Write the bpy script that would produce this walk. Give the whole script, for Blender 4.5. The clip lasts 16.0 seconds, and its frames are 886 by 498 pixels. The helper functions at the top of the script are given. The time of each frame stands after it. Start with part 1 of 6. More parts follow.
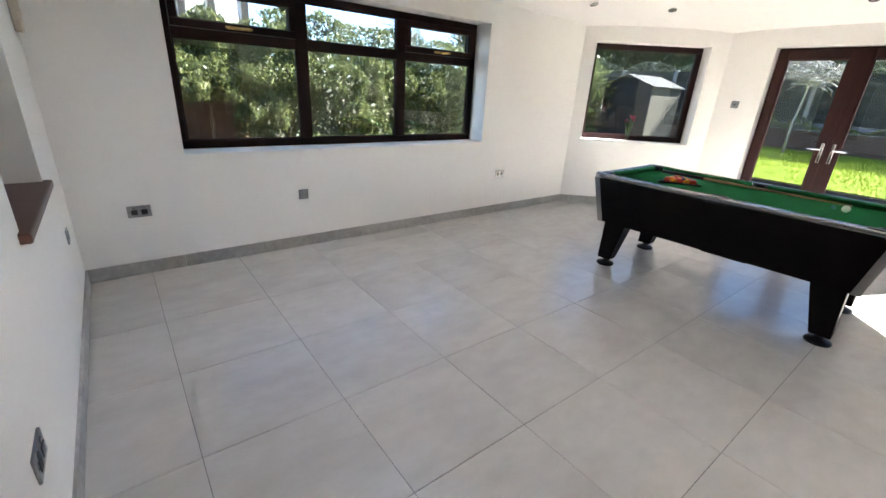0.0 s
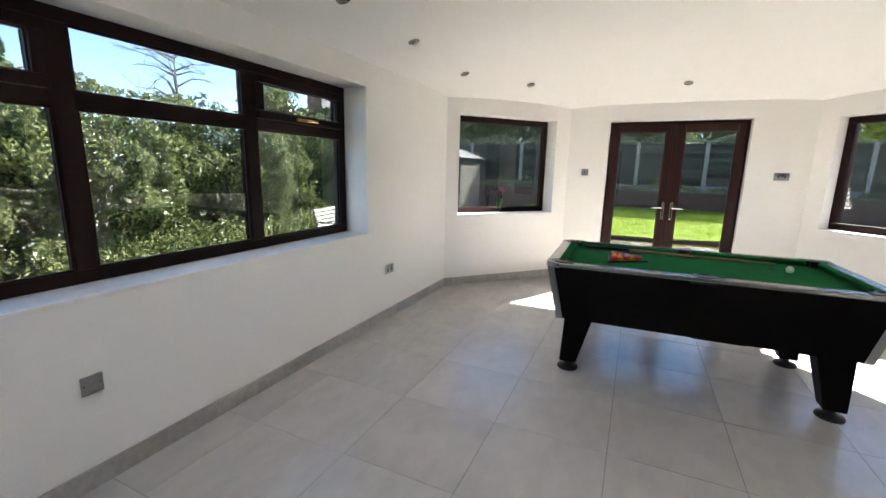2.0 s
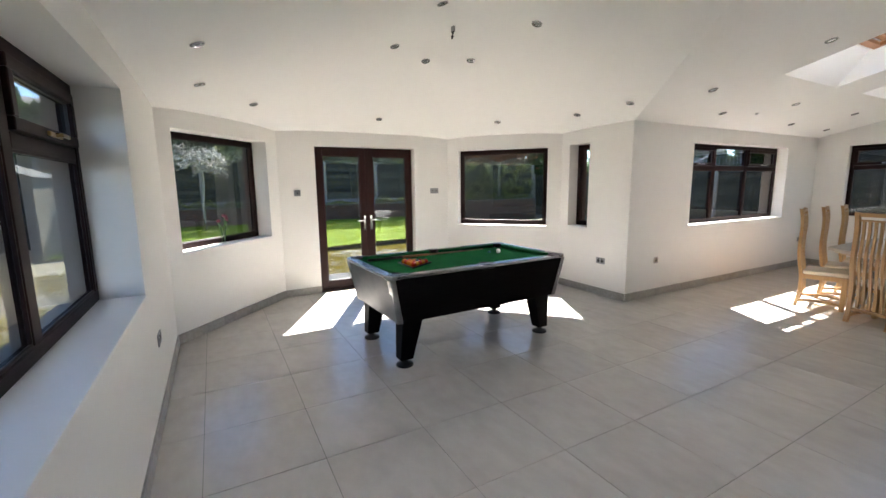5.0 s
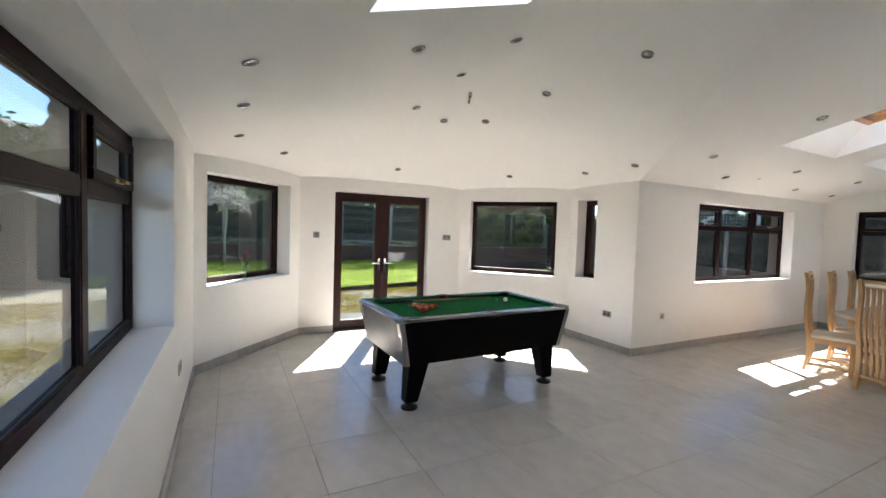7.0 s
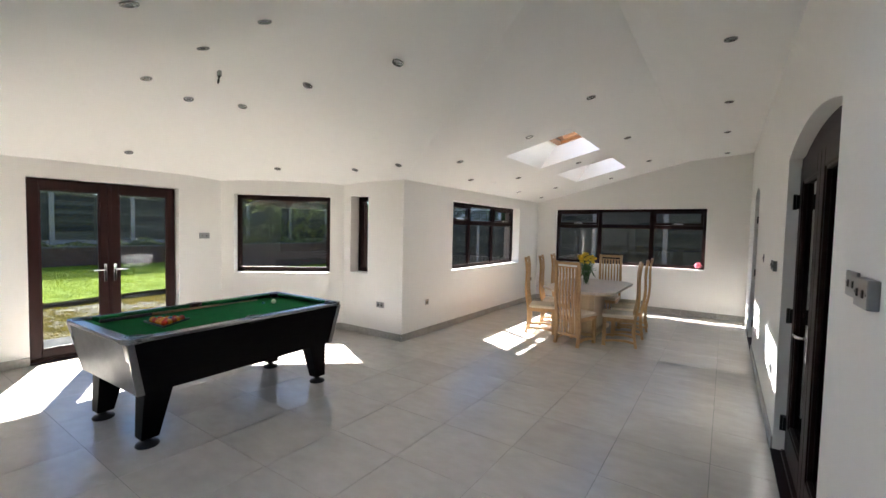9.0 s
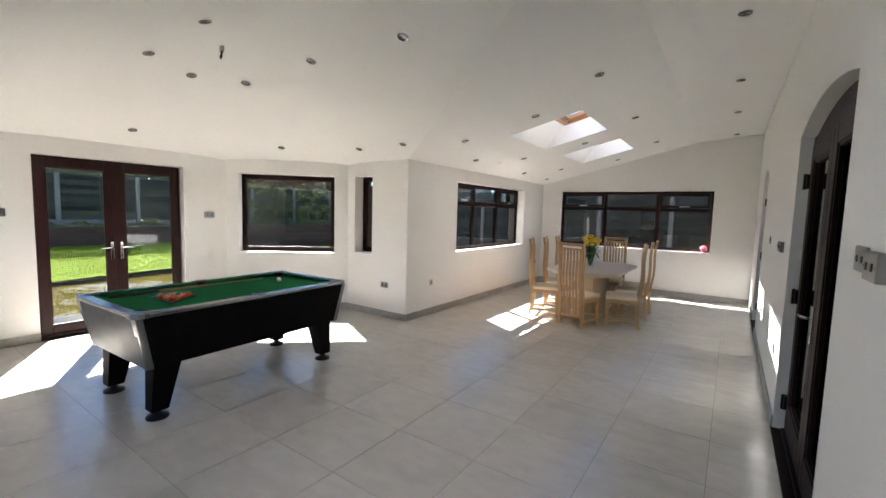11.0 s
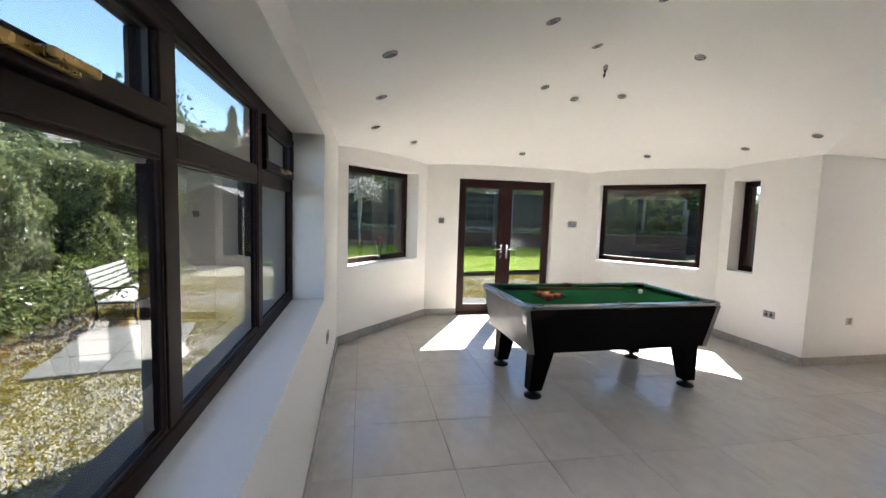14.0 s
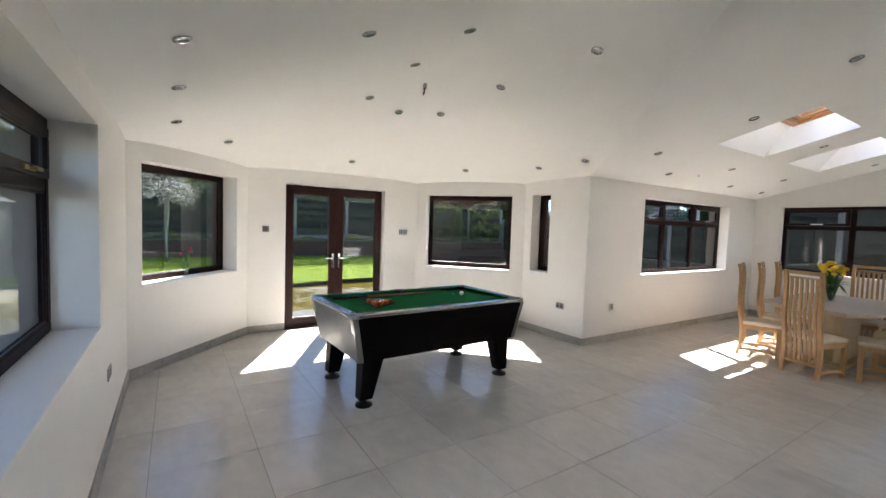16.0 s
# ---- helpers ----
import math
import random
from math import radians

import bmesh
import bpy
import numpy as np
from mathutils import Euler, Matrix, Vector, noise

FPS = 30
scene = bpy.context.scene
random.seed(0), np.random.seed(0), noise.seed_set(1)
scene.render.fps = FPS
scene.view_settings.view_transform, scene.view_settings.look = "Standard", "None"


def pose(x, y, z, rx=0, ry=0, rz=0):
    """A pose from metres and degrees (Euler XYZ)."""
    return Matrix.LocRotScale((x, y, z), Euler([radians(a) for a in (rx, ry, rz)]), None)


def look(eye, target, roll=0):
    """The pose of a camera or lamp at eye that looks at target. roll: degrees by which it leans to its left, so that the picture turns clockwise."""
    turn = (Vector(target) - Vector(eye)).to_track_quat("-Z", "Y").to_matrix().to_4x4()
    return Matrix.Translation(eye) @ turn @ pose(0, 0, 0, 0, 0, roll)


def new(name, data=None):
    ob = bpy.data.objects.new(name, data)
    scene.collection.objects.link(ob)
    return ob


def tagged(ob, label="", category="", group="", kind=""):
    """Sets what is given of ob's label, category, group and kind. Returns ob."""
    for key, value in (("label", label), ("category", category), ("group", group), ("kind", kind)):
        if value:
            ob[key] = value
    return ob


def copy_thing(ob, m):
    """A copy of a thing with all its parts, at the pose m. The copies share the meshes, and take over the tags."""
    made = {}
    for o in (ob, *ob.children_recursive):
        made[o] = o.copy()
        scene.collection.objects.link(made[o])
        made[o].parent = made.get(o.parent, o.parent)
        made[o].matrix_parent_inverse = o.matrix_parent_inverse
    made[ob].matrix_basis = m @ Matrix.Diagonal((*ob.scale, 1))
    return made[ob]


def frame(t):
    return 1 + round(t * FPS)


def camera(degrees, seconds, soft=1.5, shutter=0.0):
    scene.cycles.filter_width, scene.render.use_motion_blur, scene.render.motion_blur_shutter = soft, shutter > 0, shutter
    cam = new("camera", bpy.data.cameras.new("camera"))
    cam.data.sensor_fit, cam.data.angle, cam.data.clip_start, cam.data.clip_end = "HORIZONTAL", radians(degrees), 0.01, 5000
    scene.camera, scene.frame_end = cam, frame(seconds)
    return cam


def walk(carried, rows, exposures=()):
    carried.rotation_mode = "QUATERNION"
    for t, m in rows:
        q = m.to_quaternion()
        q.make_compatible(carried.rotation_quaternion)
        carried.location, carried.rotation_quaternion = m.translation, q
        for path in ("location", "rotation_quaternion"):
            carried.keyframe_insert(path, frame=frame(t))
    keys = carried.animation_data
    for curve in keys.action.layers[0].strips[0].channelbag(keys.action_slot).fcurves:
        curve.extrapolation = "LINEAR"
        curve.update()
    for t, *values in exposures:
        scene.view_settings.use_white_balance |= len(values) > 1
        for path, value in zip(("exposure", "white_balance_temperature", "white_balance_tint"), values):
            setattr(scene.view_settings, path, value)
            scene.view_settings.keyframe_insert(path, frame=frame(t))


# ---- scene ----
cam = camera(93.5, 16.0)
PATH = [
    (0, (0.288, 0.267, 1.464), (1.45, 1.725, 0.74), 3.4),
    (0.5, (0.332, 0.475, 1.496), (1.54, 1.968, 0.938), 3.6),
    (1, (0.51, 0.819, 1.482), (1.869, 2.218, 1.036), 3.2),
    (1.5, (0.602, 1.326, 1.477), (2.2, 2.456, 1.064), 2.0),
    (2, (0.663, 1.821, 1.471), (2.448, 2.637, 1.09), 1.3),
    (2.5, (0.758, 2.244, 1.494), (2.688, 2.692, 1.216), -2.0),
    (3, (0.768, 2.684, 1.52), (2.73, 2.618, 1.137), -2.8),
    (3.5, (0.871, 3.057, 1.492), (2.848, 2.88, 1.244), -2.3),
    (4, (0.866, 3.296, 1.523), (2.749, 2.706, 1.196), -3.1),
    (4.2, (0.806, 3.372, 1.538), (2.575, 2.522, 1.152), -3.8),
    (6.3, (0.41, 3.571, 1.56), (2.161, 2.626, 1.358), 1.6),
    (6.5, (0.387, 3.568, 1.575), (2.179, 2.694, 1.413), 1.6),
    (7, (0.403, 3.604, 1.601), (2.182, 2.695, 1.506), 1.9),
    (7.5, (0.378, 3.528, 1.594), (1.999, 2.36, 1.519), 1.5),
    (8, (0.362, 3.499, 1.582), (1.736, 2.047, 1.518), 1.0),
    (8.5, (0.322, 3.464, 1.625), (1.507, 1.855, 1.546), 1.0),
    (8.7, (0.323, 3.443, 1.631), (1.461, 1.8, 1.552), 0.9),
    (10.8, (0.32, 3.444, 1.586), (1.414, 1.778, 1.419), 1.5),
    (11, (0.327, 3.446, 1.592), (1.458, 1.806, 1.416), 1.6),
    (11.5, (0.347, 3.465, 1.581), (1.619, 1.932, 1.399), 1.7),
    (12, (0.373, 3.5, 1.584), (1.835, 2.148, 1.399), 1.6),
    (12.5, (0.404, 3.539, 1.584), (2.069, 2.445, 1.402), 1.8),
    (13, (0.436, 3.586, 1.573), (2.262, 2.788, 1.398), 1.9),
    (13.5, (0.444, 3.627, 1.587), (2.366, 3.104, 1.407), 1.9),
    (14, (0.455, 3.654, 1.576), (2.411, 3.275, 1.403), 1.8),
    (14.5, (0.456, 3.622, 1.572), (2.4, 3.18, 1.408), 1.7),
    (15, (0.451, 3.589, 1.571), (2.343, 2.958, 1.421), 1.7),
    (15.5, (0.442, 3.57, 1.582), (2.245, 2.716, 1.448), 1.8),
    (16, (0.429, 3.551, 1.584), (2.108, 2.47, 1.473), 1.9),
]
walk(cam, [(t, look(eye, target, roll)) for t, eye, target, roll in PATH],
     exposures=((0, 4.55), (1.5, 4.28), (3, 4.05), (4.2, 3.94), (7.0, 3.93), (8.5, 3.91), (11.5, 3.94), (13.0, 3.94), (16, 3.92)))

# ---------------------------------------------------------------- light
SUN_TO = Vector((1.85, -0.98, 1.98)).normalized()
world = bpy.data.worlds.new("world")
scene.world = world
world.use_nodes = True
wn = world.node_tree
sky = wn.nodes.new("ShaderNodeTexSky")
sky.sky_type = "NISHITA"
sky.sun_disc = False
sky.sun_elevation = math.asin(SUN_TO.z)
sky.sun_rotation = math.atan2(SUN_TO.x, SUN_TO.y)
sky.air_density, sky.dust_density, sky.ozone_density = 0.65, 0.05, 2.0
wn.links.new(sky.outputs[0], wn.nodes["Background"].inputs[0])
wn.nodes["Background"].inputs[1].default_value = 0.105
sun_data = bpy.data.lights.new("sun", "SUN")
sun_data.energy, sun_data.angle, sun_data.color = 4.1, radians(0.55), (1.0, 0.970, 0.935)
sun = new("sun", sun_data)
sun.matrix_world = look(SUN_TO * 60, (0, 0, 0))


# area lamps added over the two dining roof windows, topping up their sky light
for y in (-2.36, -4.37):
    lamp = bpy.data.lights.new("rooflight_fill", "AREA")
    lamp.shape, lamp.size, lamp.size_y, lamp.energy, lamp.color = "RECTANGLE", 0.55, 1.15, 0.10, (0.90, 0.95, 1.0)
    ob = new("rooflight_fill", lamp)
    ob.matrix_world = Matrix.Translation((2.16, y, 2.31 + 0.25 * 1.96 + 0.46)) @ Matrix.Rotation(math.atan(0.25), 4, "Y")


# ---------------------------------------------------------------- materials
def material(name, color, rough=0.5, metal=0.0, color2=None, var=0.5, scale=6.0, fine=60.0, bump=0.0, bump_scale=150.0,
             spec=0.5, stretch=(1, 1, 1), per_object=0.0, rough_var=0.0, coat=0.0):
    m = bpy.data.materials.new(name)
    m.use_nodes = True
    nt = m.node_tree
    bsdf = nt.nodes["Principled BSDF"]
    bsdf.inputs["Roughness"].default_value = rough
    bsdf.inputs["Metallic"].default_value = metal
    bsdf.inputs["Specular IOR Level"].default_value = spec
    bsdf.inputs["Coat Weight"].default_value = coat
    co = nt.nodes.new("ShaderNodeTexCoord")
    mp = nt.nodes.new("ShaderNodeMapping")
    mp.inputs["Scale"].default_value = stretch
    nt.links.new(co.outputs["Object"], mp.inputs["Vector"])
    info = nt.nodes.new("ShaderNodeObjectInfo")
    if per_object:
        shift = nt.nodes.new("ShaderNodeVectorMath")
        shift.operation = "MULTIPLY_ADD"
        shift.inputs[1].default_value = (37.0, 23.0, 11.0)
        nt.links.new(info.outputs["Random"], shift.inputs[0])
        nt.links.new(mp.outputs[0], shift.inputs[2])
        vec = shift.outputs[0]
    else:
        vec = mp.outputs[0]
    big = nt.nodes.new("ShaderNodeTexNoise")
    big.inputs["Scale"].default_value, big.inputs["Detail"].default_value = scale, 5
    small = nt.nodes.new("ShaderNodeTexNoise")
    small.inputs["Scale"].default_value, small.inputs["Detail"].default_value = fine, 4
    nt.links.new(vec, big.inputs["Vector"])
    nt.links.new(vec, small.inputs["Vector"])
    blend = nt.nodes.new("ShaderNodeMath")
    blend.operation = "MULTIPLY_ADD"
    blend.inputs[1].default_value = 0.45
    nt.links.new(small.outputs[0], blend.inputs[0])
    half = nt.nodes.new("ShaderNodeMath")
    half.operation = "MULTIPLY"
    half.inputs[1].default_value = 0.55
    nt.links.new(big.outputs[0], half.inputs[0])
    nt.links.new(half.outputs[0], blend.inputs[2])
    ramp = nt.nodes.new("ShaderNodeMapRange")
    ramp.inputs[1].default_value, ramp.inputs[2].default_value = 0.5 - 0.22 / max(var, 0.05) * 0.5, 0.5 + 0.22 / max(var, 0.05) * 0.5
    nt.links.new(blend.outputs[0], ramp.inputs[0])
    mix = nt.nodes.new("ShaderNodeMix")
    mix.data_type = "RGBA"
    c2 = color2 or tuple(c * 0.82 for c in color)
    mix.inputs["A"].default_value, mix.inputs["B"].default_value = (*color, 1), (*c2, 1)
    nt.links.new(ramp.outputs[0], mix.inputs["Factor"])
    out = mix.outputs["Result"]
    if per_object:
        hsv = nt.nodes.new("ShaderNodeHueSaturation")
        val = nt.nodes.new("ShaderNodeMapRange")
        val.inputs[3].default_value, val.inputs[4].default_value = 1 - per_object, 1 + per_object
        nt.links.new(info.outputs["Random"], val.inputs[0])
        nt.links.new(val.outputs[0], hsv.inputs["Value"])
        nt.links.new(out, hsv.inputs["Color"])
        out = hsv.outputs[0]
    nt.links.new(out, bsdf.inputs["Base Color"])
    if rough_var:
        rr = nt.nodes.new("ShaderNodeMapRange")
        rr.inputs[1].default_value, rr.inputs[2].default_value = 0.35, 0.65
        rr.inputs[3].default_value, rr.inputs[4].default_value = rough - rough_var, rough + rough_var
        nt.links.new(blend.outputs[0], rr.inputs[0])
        nt.links.new(rr.outputs[0], bsdf.inputs["Roughness"])
    if bump:
        bt = nt.nodes.new("ShaderNodeTexNoise")
        bt.inputs["Scale"].default_value, bt.inputs["Detail"].default_value = bump_scale, 3
        nt.links.new(vec, bt.inputs["Vector"])
        bp = nt.nodes.new("ShaderNodeBump")
        bp.inputs["Strength"].default_value, bp.inputs["Distance"].default_value = bump, 0.004
        nt.links.new(bt.outputs[0], bp.inputs["Height"])
        nt.links.new(bp.outputs[0], bsdf.inputs["Normal"])
    return m


def leaf_material(name, c1, c2, rough=0.4):
    m = bpy.data.materials.new(name)
    m.use_nodes = True
    nt = m.node_tree
    bsdf = nt.nodes["Principled BSDF"]
    bsdf.inputs["Roughness"].default_value = rough
    geo = nt.nodes.new("ShaderNodeNewGeometry")
    mix = nt.nodes.new("ShaderNodeMix")
    mix.data_type = "RGBA"
    mix.inputs["A"].default_value, mix.inputs["B"].default_value = (*c1, 1), (*c2, 1)
    nt.links.new(geo.outputs["Random Per Island"], mix.inputs["Factor"])
    nt.links.new(mix.outputs["Result"], bsdf.inputs["Base Color"])
    tr = nt.nodes.new("ShaderNodeBsdfTranslucent")
    nt.links.new(mix.outputs["Result"], tr.inputs["Color"])
    ms = nt.nodes.new("ShaderNodeMixShader")
    ms.inputs[0].default_value = 0.35
    nt.links.new(bsdf.outputs[0], ms.inputs[1])
    nt.links.new(tr.outputs[0], ms.inputs[2])
    nt.links.new(ms.outputs[0], nt.nodes["Material Output"].inputs["Surface"])
    return m


def glass_material(name, tint=(0.93, 0.96, 0.95), ior=1.5):
    m = bpy.data.materials.new(name)
    m.use_nodes = True
    nt = m.node_tree
    nt.nodes.remove(nt.nodes["Principled BSDF"])
    clear = nt.nodes.new("ShaderNodeBsdfTransparent")
    clear.inputs[0].default_value = (*tint, 1)
    gloss = nt.nodes.new("ShaderNodeBsdfGlossy")
    gloss.inputs["Roughness"].default_value = 0.012
    lw = nt.nodes.new("ShaderNodeLayerWeight")
    lw.inputs[0].default_value = 0.5
    pw = nt.nodes.new("ShaderNodeMath")
    pw.operation = "POWER"
    pw.inputs[1].default_value = 4.2
    nt.links.new(lw.outputs["Facing"], pw.inputs[0])
    fr = nt.nodes.new("ShaderNodeMath")
    fr.operation = "MULTIPLY_ADD"
    fr.inputs[1].default_value, fr.inputs[2].default_value = 0.85, 0.04 * (ior - 0.5)
    nt.links.new(pw.outputs[0], fr.inputs[0])
    ms = nt.nodes.new("ShaderNodeMixShader")
    nt.links.new(fr.outputs[0], ms.inputs[0])
    nt.links.new(clear.outputs[0], ms.inputs[1])
    nt.links.new(gloss.outputs[0], ms.inputs[2])
    nt.links.new(ms.outputs[0], nt.nodes["Material Output"].inputs["Surface"])
    return m


WALL_PAINT = material("white_wall_paint", (0.83, 0.81, 0.774), 0.62, color2=(0.80, 0.78, 0.744), var=0.4, scale=1.3, fine=9, bump=0.06, bump_scale=260, spec=0.3)
CEIL_PAINT = material("white_ceiling_paint", (0.845, 0.828, 0.80), 0.75, color2=(0.815, 0.798, 0.77), var=0.4, scale=1.0, fine=7, bump=0.05, bump_scale=240, spec=0.25)
SILL_PAINT = material("white_sill_gloss", (0.83, 0.82, 0.80), 0.35, color2=(0.79, 0.78, 0.76), var=0.4, scale=2, fine=14, bump=0.02)
TILE = material("grey_porcelain_tile", (0.51, 0.478, 0.438), 0.23, color2=(0.425, 0.396, 0.358), var=0.6, scale=2.4, fine=7, per_object=0.035, spec=0.75, stretch=(1, 1.7, 1))
GROUT = material("grey_grout", (0.20, 0.19, 0.18), 0.9, var=0.6, scale=30, fine=200)
SKIRT = material("grey_skirting_tile", (0.40, 0.38, 0.35), 0.35, color2=(0.29, 0.275, 0.25), var=0.8, scale=3, fine=24, per_object=0.04, rough_var=0.05)
FRAME = material("dark_rosewood_foil", (0.012, 0.0052, 0.0055), 0.45, spec=0.10, color2=(0.020, 0.0085, 0.008), var=0.8, scale=5, fine=60, bump=0.10, bump_scale=90, stretch=(1, 1, 6))
FRAME_RED = material("rosewood_door_foil", (0.016, 0.0045, 0.0045), 0.45, spec=0.25, color2=(0.027, 0.007, 0.006), var=0.8, scale=5, fine=60, bump=0.10, bump_scale=90, stretch=(6, 6, 1))
RUBBER = material("black_gasket", (0.012, 0.012, 0.012), 0.6, var=0.3)
SKY_GLASS = glass_material("clear_rooflight_glass", (0.86, 0.88, 0.89))
# tint far beyond real panes; dims the garden view to suit the room's exposure
GLASS = glass_material("view_dimming_window_glass", (0.45, 0.464, 0.46))
# scattering white pane, added so no sun patch falls on the house wall
OPAL = bpy.data.materials.new("sun_blocking_opal")
OPAL.use_nodes = True
OPAL.node_tree.nodes["Principled BSDF"].inputs["Base Color"].default_value = (0.85, 0.87, 0.88, 1)
opal_out = OPAL.node_tree.nodes.new("ShaderNodeBsdfTranslucent")
opal_out.inputs[0].default_value = (0.85, 0.87, 0.90, 1)
OPAL.node_tree.links.new(opal_out.outputs[0], OPAL.node_tree.nodes["Material Output"].inputs["Surface"])
PLATE = material("satin_chrome_plate", (0.34, 0.34, 0.345), 0.3, 1.0, color2=(0.28, 0.28, 0.285), var=0.4, scale=30)
CHROME = material("polished_chrome", (0.78, 0.78, 0.78), 0.12, 1.0, color2=(0.68, 0.68, 0.68), var=0.3, scale=20, rough_var=0.05)
BRASS = material("dull_brass", (0.50, 0.34, 0.13), 0.3, 1.0, color2=(0.38, 0.25, 0.09), var=0.6, scale=30, rough_var=0.08)
STEEL = material("brushed_aluminium", (0.40, 0.40, 0.405), 0.26, 1.0, color2=(0.27, 0.27, 0.275), var=0.25, scale=3, fine=220)
STEEL_DULL = material("scuffed_grey_laminate", (0.085, 0.083, 0.08), 0.40, 0.1, color2=(0.065, 0.063, 0.06), var=0.7, scale=4, fine=120, rough_var=0.08)
BLACK_LAM = material("black_ash_laminate", (0.0035, 0.0022, 0.0022), 0.5, spec=0.05, color2=(0.006, 0.005, 0.005), var=0.7, scale=8, fine=140, bump=0.05, stretch=(1, 1, 8))
BLACK_PLASTIC = material("black_plastic", (0.006, 0.006, 0.006), 0.4, spec=0.3, var=0.4, scale=20)
BAIZE = material("green_baize", (0.006, 0.115, 0.030), 0.95, color2=(0.005, 0.085, 0.022), var=0.7, scale=9, fine=300, bump=0.35, bump_scale=900, spec=0.1)
BALL_RED = material("red_ball_resin", (0.42, 0.035, 0.012), 0.12, var=0.2, coat=0.4)
BALL_YEL = material("yellow_ball_resin", (0.55, 0.15, 0.012), 0.12, var=0.2, coat=0.4)
BALL_WHT = material("white_ball_resin", (0.78, 0.75, 0.65), 0.12, var=0.2, coat=0.4)
BALL_BLK = material("black_ball_resin", (0.008, 0.008, 0.008), 0.1, var=0.2, coat=0.4)
CUE_WOOD = material("varnished_ash_cue", (0.30, 0.17, 0.07), 0.28, color2=(0.22, 0.12, 0.05), var=0.8, scale=10, fine=80, stretch=(1, 12, 1))
OAK = material("pale_beech", (0.45, 0.275, 0.125), 0.42, color2=(0.36, 0.205, 0.085), var=0.9, scale=7, fine=60, bump=0.06, bump_scale=120, stretch=(6, 6, 1), per_object=0.05)
OAK_TOP = material("limed_wood_top", (0.52, 0.445, 0.36), 0.35, color2=(0.45, 0.37, 0.29), var=0.9, scale=5, fine=50, stretch=(6, 1, 6), bump=0.04)
OAK_PED = material("limed_wood_pedestal", (0.56, 0.43, 0.27), 0.45, color2=(0.49, 0.36, 0.22), var=0.8, scale=6, fine=60, stretch=(6, 6, 1))
CREAM = material("cream_seat_fabric", (0.66, 0.57, 0.45), 0.9, color2=(0.58, 0.50, 0.39), var=0.6, scale=20, fine=300, bump=0.3, bump_scale=700, spec=0.15)
PINE = material("varnished_pine", (0.42, 0.19, 0.065), 0.32, color2=(0.33, 0.135, 0.045), var=0.9, scale=6, fine=60, stretch=(1, 6, 6))
GREEN_STEM = material("green_stem", (0.045, 0.12, 0.02), 0.4, color2=(0.03, 0.085, 0.015), var=0.7, scale=20)
YELLOW_PETAL = material("yellow_petal", (0.88, 0.66, 0.03), 0.5, color2=(0.72, 0.40, 0.015), var=0.8, scale=30)
PINK_PETAL = material("pink_petal", (0.26, 0.035, 0.075), 0.45, color2=(0.17, 0.02, 0.04), var=0.8, scale=30)
ROSE_PINK = material("pink_rose_petal", (0.72, 0.20, 0.26), 0.5, color2=(0.55, 0.10, 0.16), var=0.9, scale=25)
WATER_GLASS = glass_material("vase_glass", (0.90, 0.95, 0.93), 1.45)
BULB = material("downlight_lens", (0.22, 0.22, 0.21), 0.2, 0.2, var=0.4, scale=60)
PLATE_DARK = material("black_switch_insert", (0.02, 0.02, 0.02), 0.35, var=0.3)
SILL_BROWN = material("brown_quarry_tile_sill", (0.055, 0.022, 0.018), 0.35, color2=(0.085, 0.034, 0.026), var=0.8, scale=9, fine=70)
HOUSE_DIM = material("plain_inner_room_paint", (0.45, 0.43, 0.40), 0.8, var=0.4, scale=2)

# outdoors
GRAVEL = material("mossy_gravel", (0.33, 0.30, 0.24), 0.95, color2=(0.19, 0.16, 0.08), var=0.9, scale=1.6, fine=14, bump=0.8, bump_scale=26)
STONE_CHIP = material("pale_gravel_chip", (0.50, 0.46, 0.39), 0.9, color2=(0.16, 0.14, 0.11), var=0.9, scale=3, fine=30)
MOSS = leaf_material("yellow_moss", (0.40, 0.30, 0.03), (0.20, 0.17, 0.02), 0.8)
LAWN = material("lawn_soil", (0.26, 0.34, 0.02), 0.9, color2=(0.19, 0.28, 0.015), var=0.8, scale=3, fine=40, bump=0.5, bump_scale=60)
GRASS = leaf_material("bright_grass", (0.40, 0.46, 0.035), (0.26, 0.36, 0.02), 0.5)
SLAB = material("grey_paving_slab", (0.17, 0.16, 0.148), 0.85, color2=(0.12, 0.115, 0.105), var=0.8, scale=3, fine=40, bump=0.25, bump_scale=60, per_object=0.08)
FENCE = material("weathered_fence_board", (0.085, 0.084, 0.062), 0.85, color2=(0.045, 0.045, 0.035), var=0.9, scale=5, fine=40, bump=0.3, bump_scale=50, stretch=(1, 1, 9), per_object=0.55)
# lighter than the fence boards: the trellis's sunlight is put into the colour
TRELLIS_WOOD = material("sunlit_green_trellis", (0.30, 0.30, 0.20), 0.8, var=0.7, scale=8, fine=60)
CONCRETE = material("concrete_post", (0.34, 0.33, 0.31), 0.85, color2=(0.25, 0.245, 0.23), var=0.8, scale=6, fine=60, bump=0.2)
BRICK = material("red_garden_brick", (0.15, 0.078, 0.06), 0.85, color2=(0.095, 0.06, 0.05), var=0.8, scale=12, fine=60, bump=0.35, bump_scale=60, per_object=0.22)
MORTAR = material("mortar", (0.17, 0.155, 0.14), 0.95, var=0.7, scale=20)
PAVING = material("dark_grey_paving", (0.08, 0.078, 0.074), 0.85, color2=(0.055, 0.053, 0.048), var=0.8, scale=3, fine=40, bump=0.25, bump_scale=60, per_object=0.12)
SHED_DARK = material("dark_shed_boards", (0.045, 0.043, 0.042), 0.75, color2=(0.025, 0.025, 0.025), var=0.8, scale=4, fine=40, stretch=(1, 1, 8))
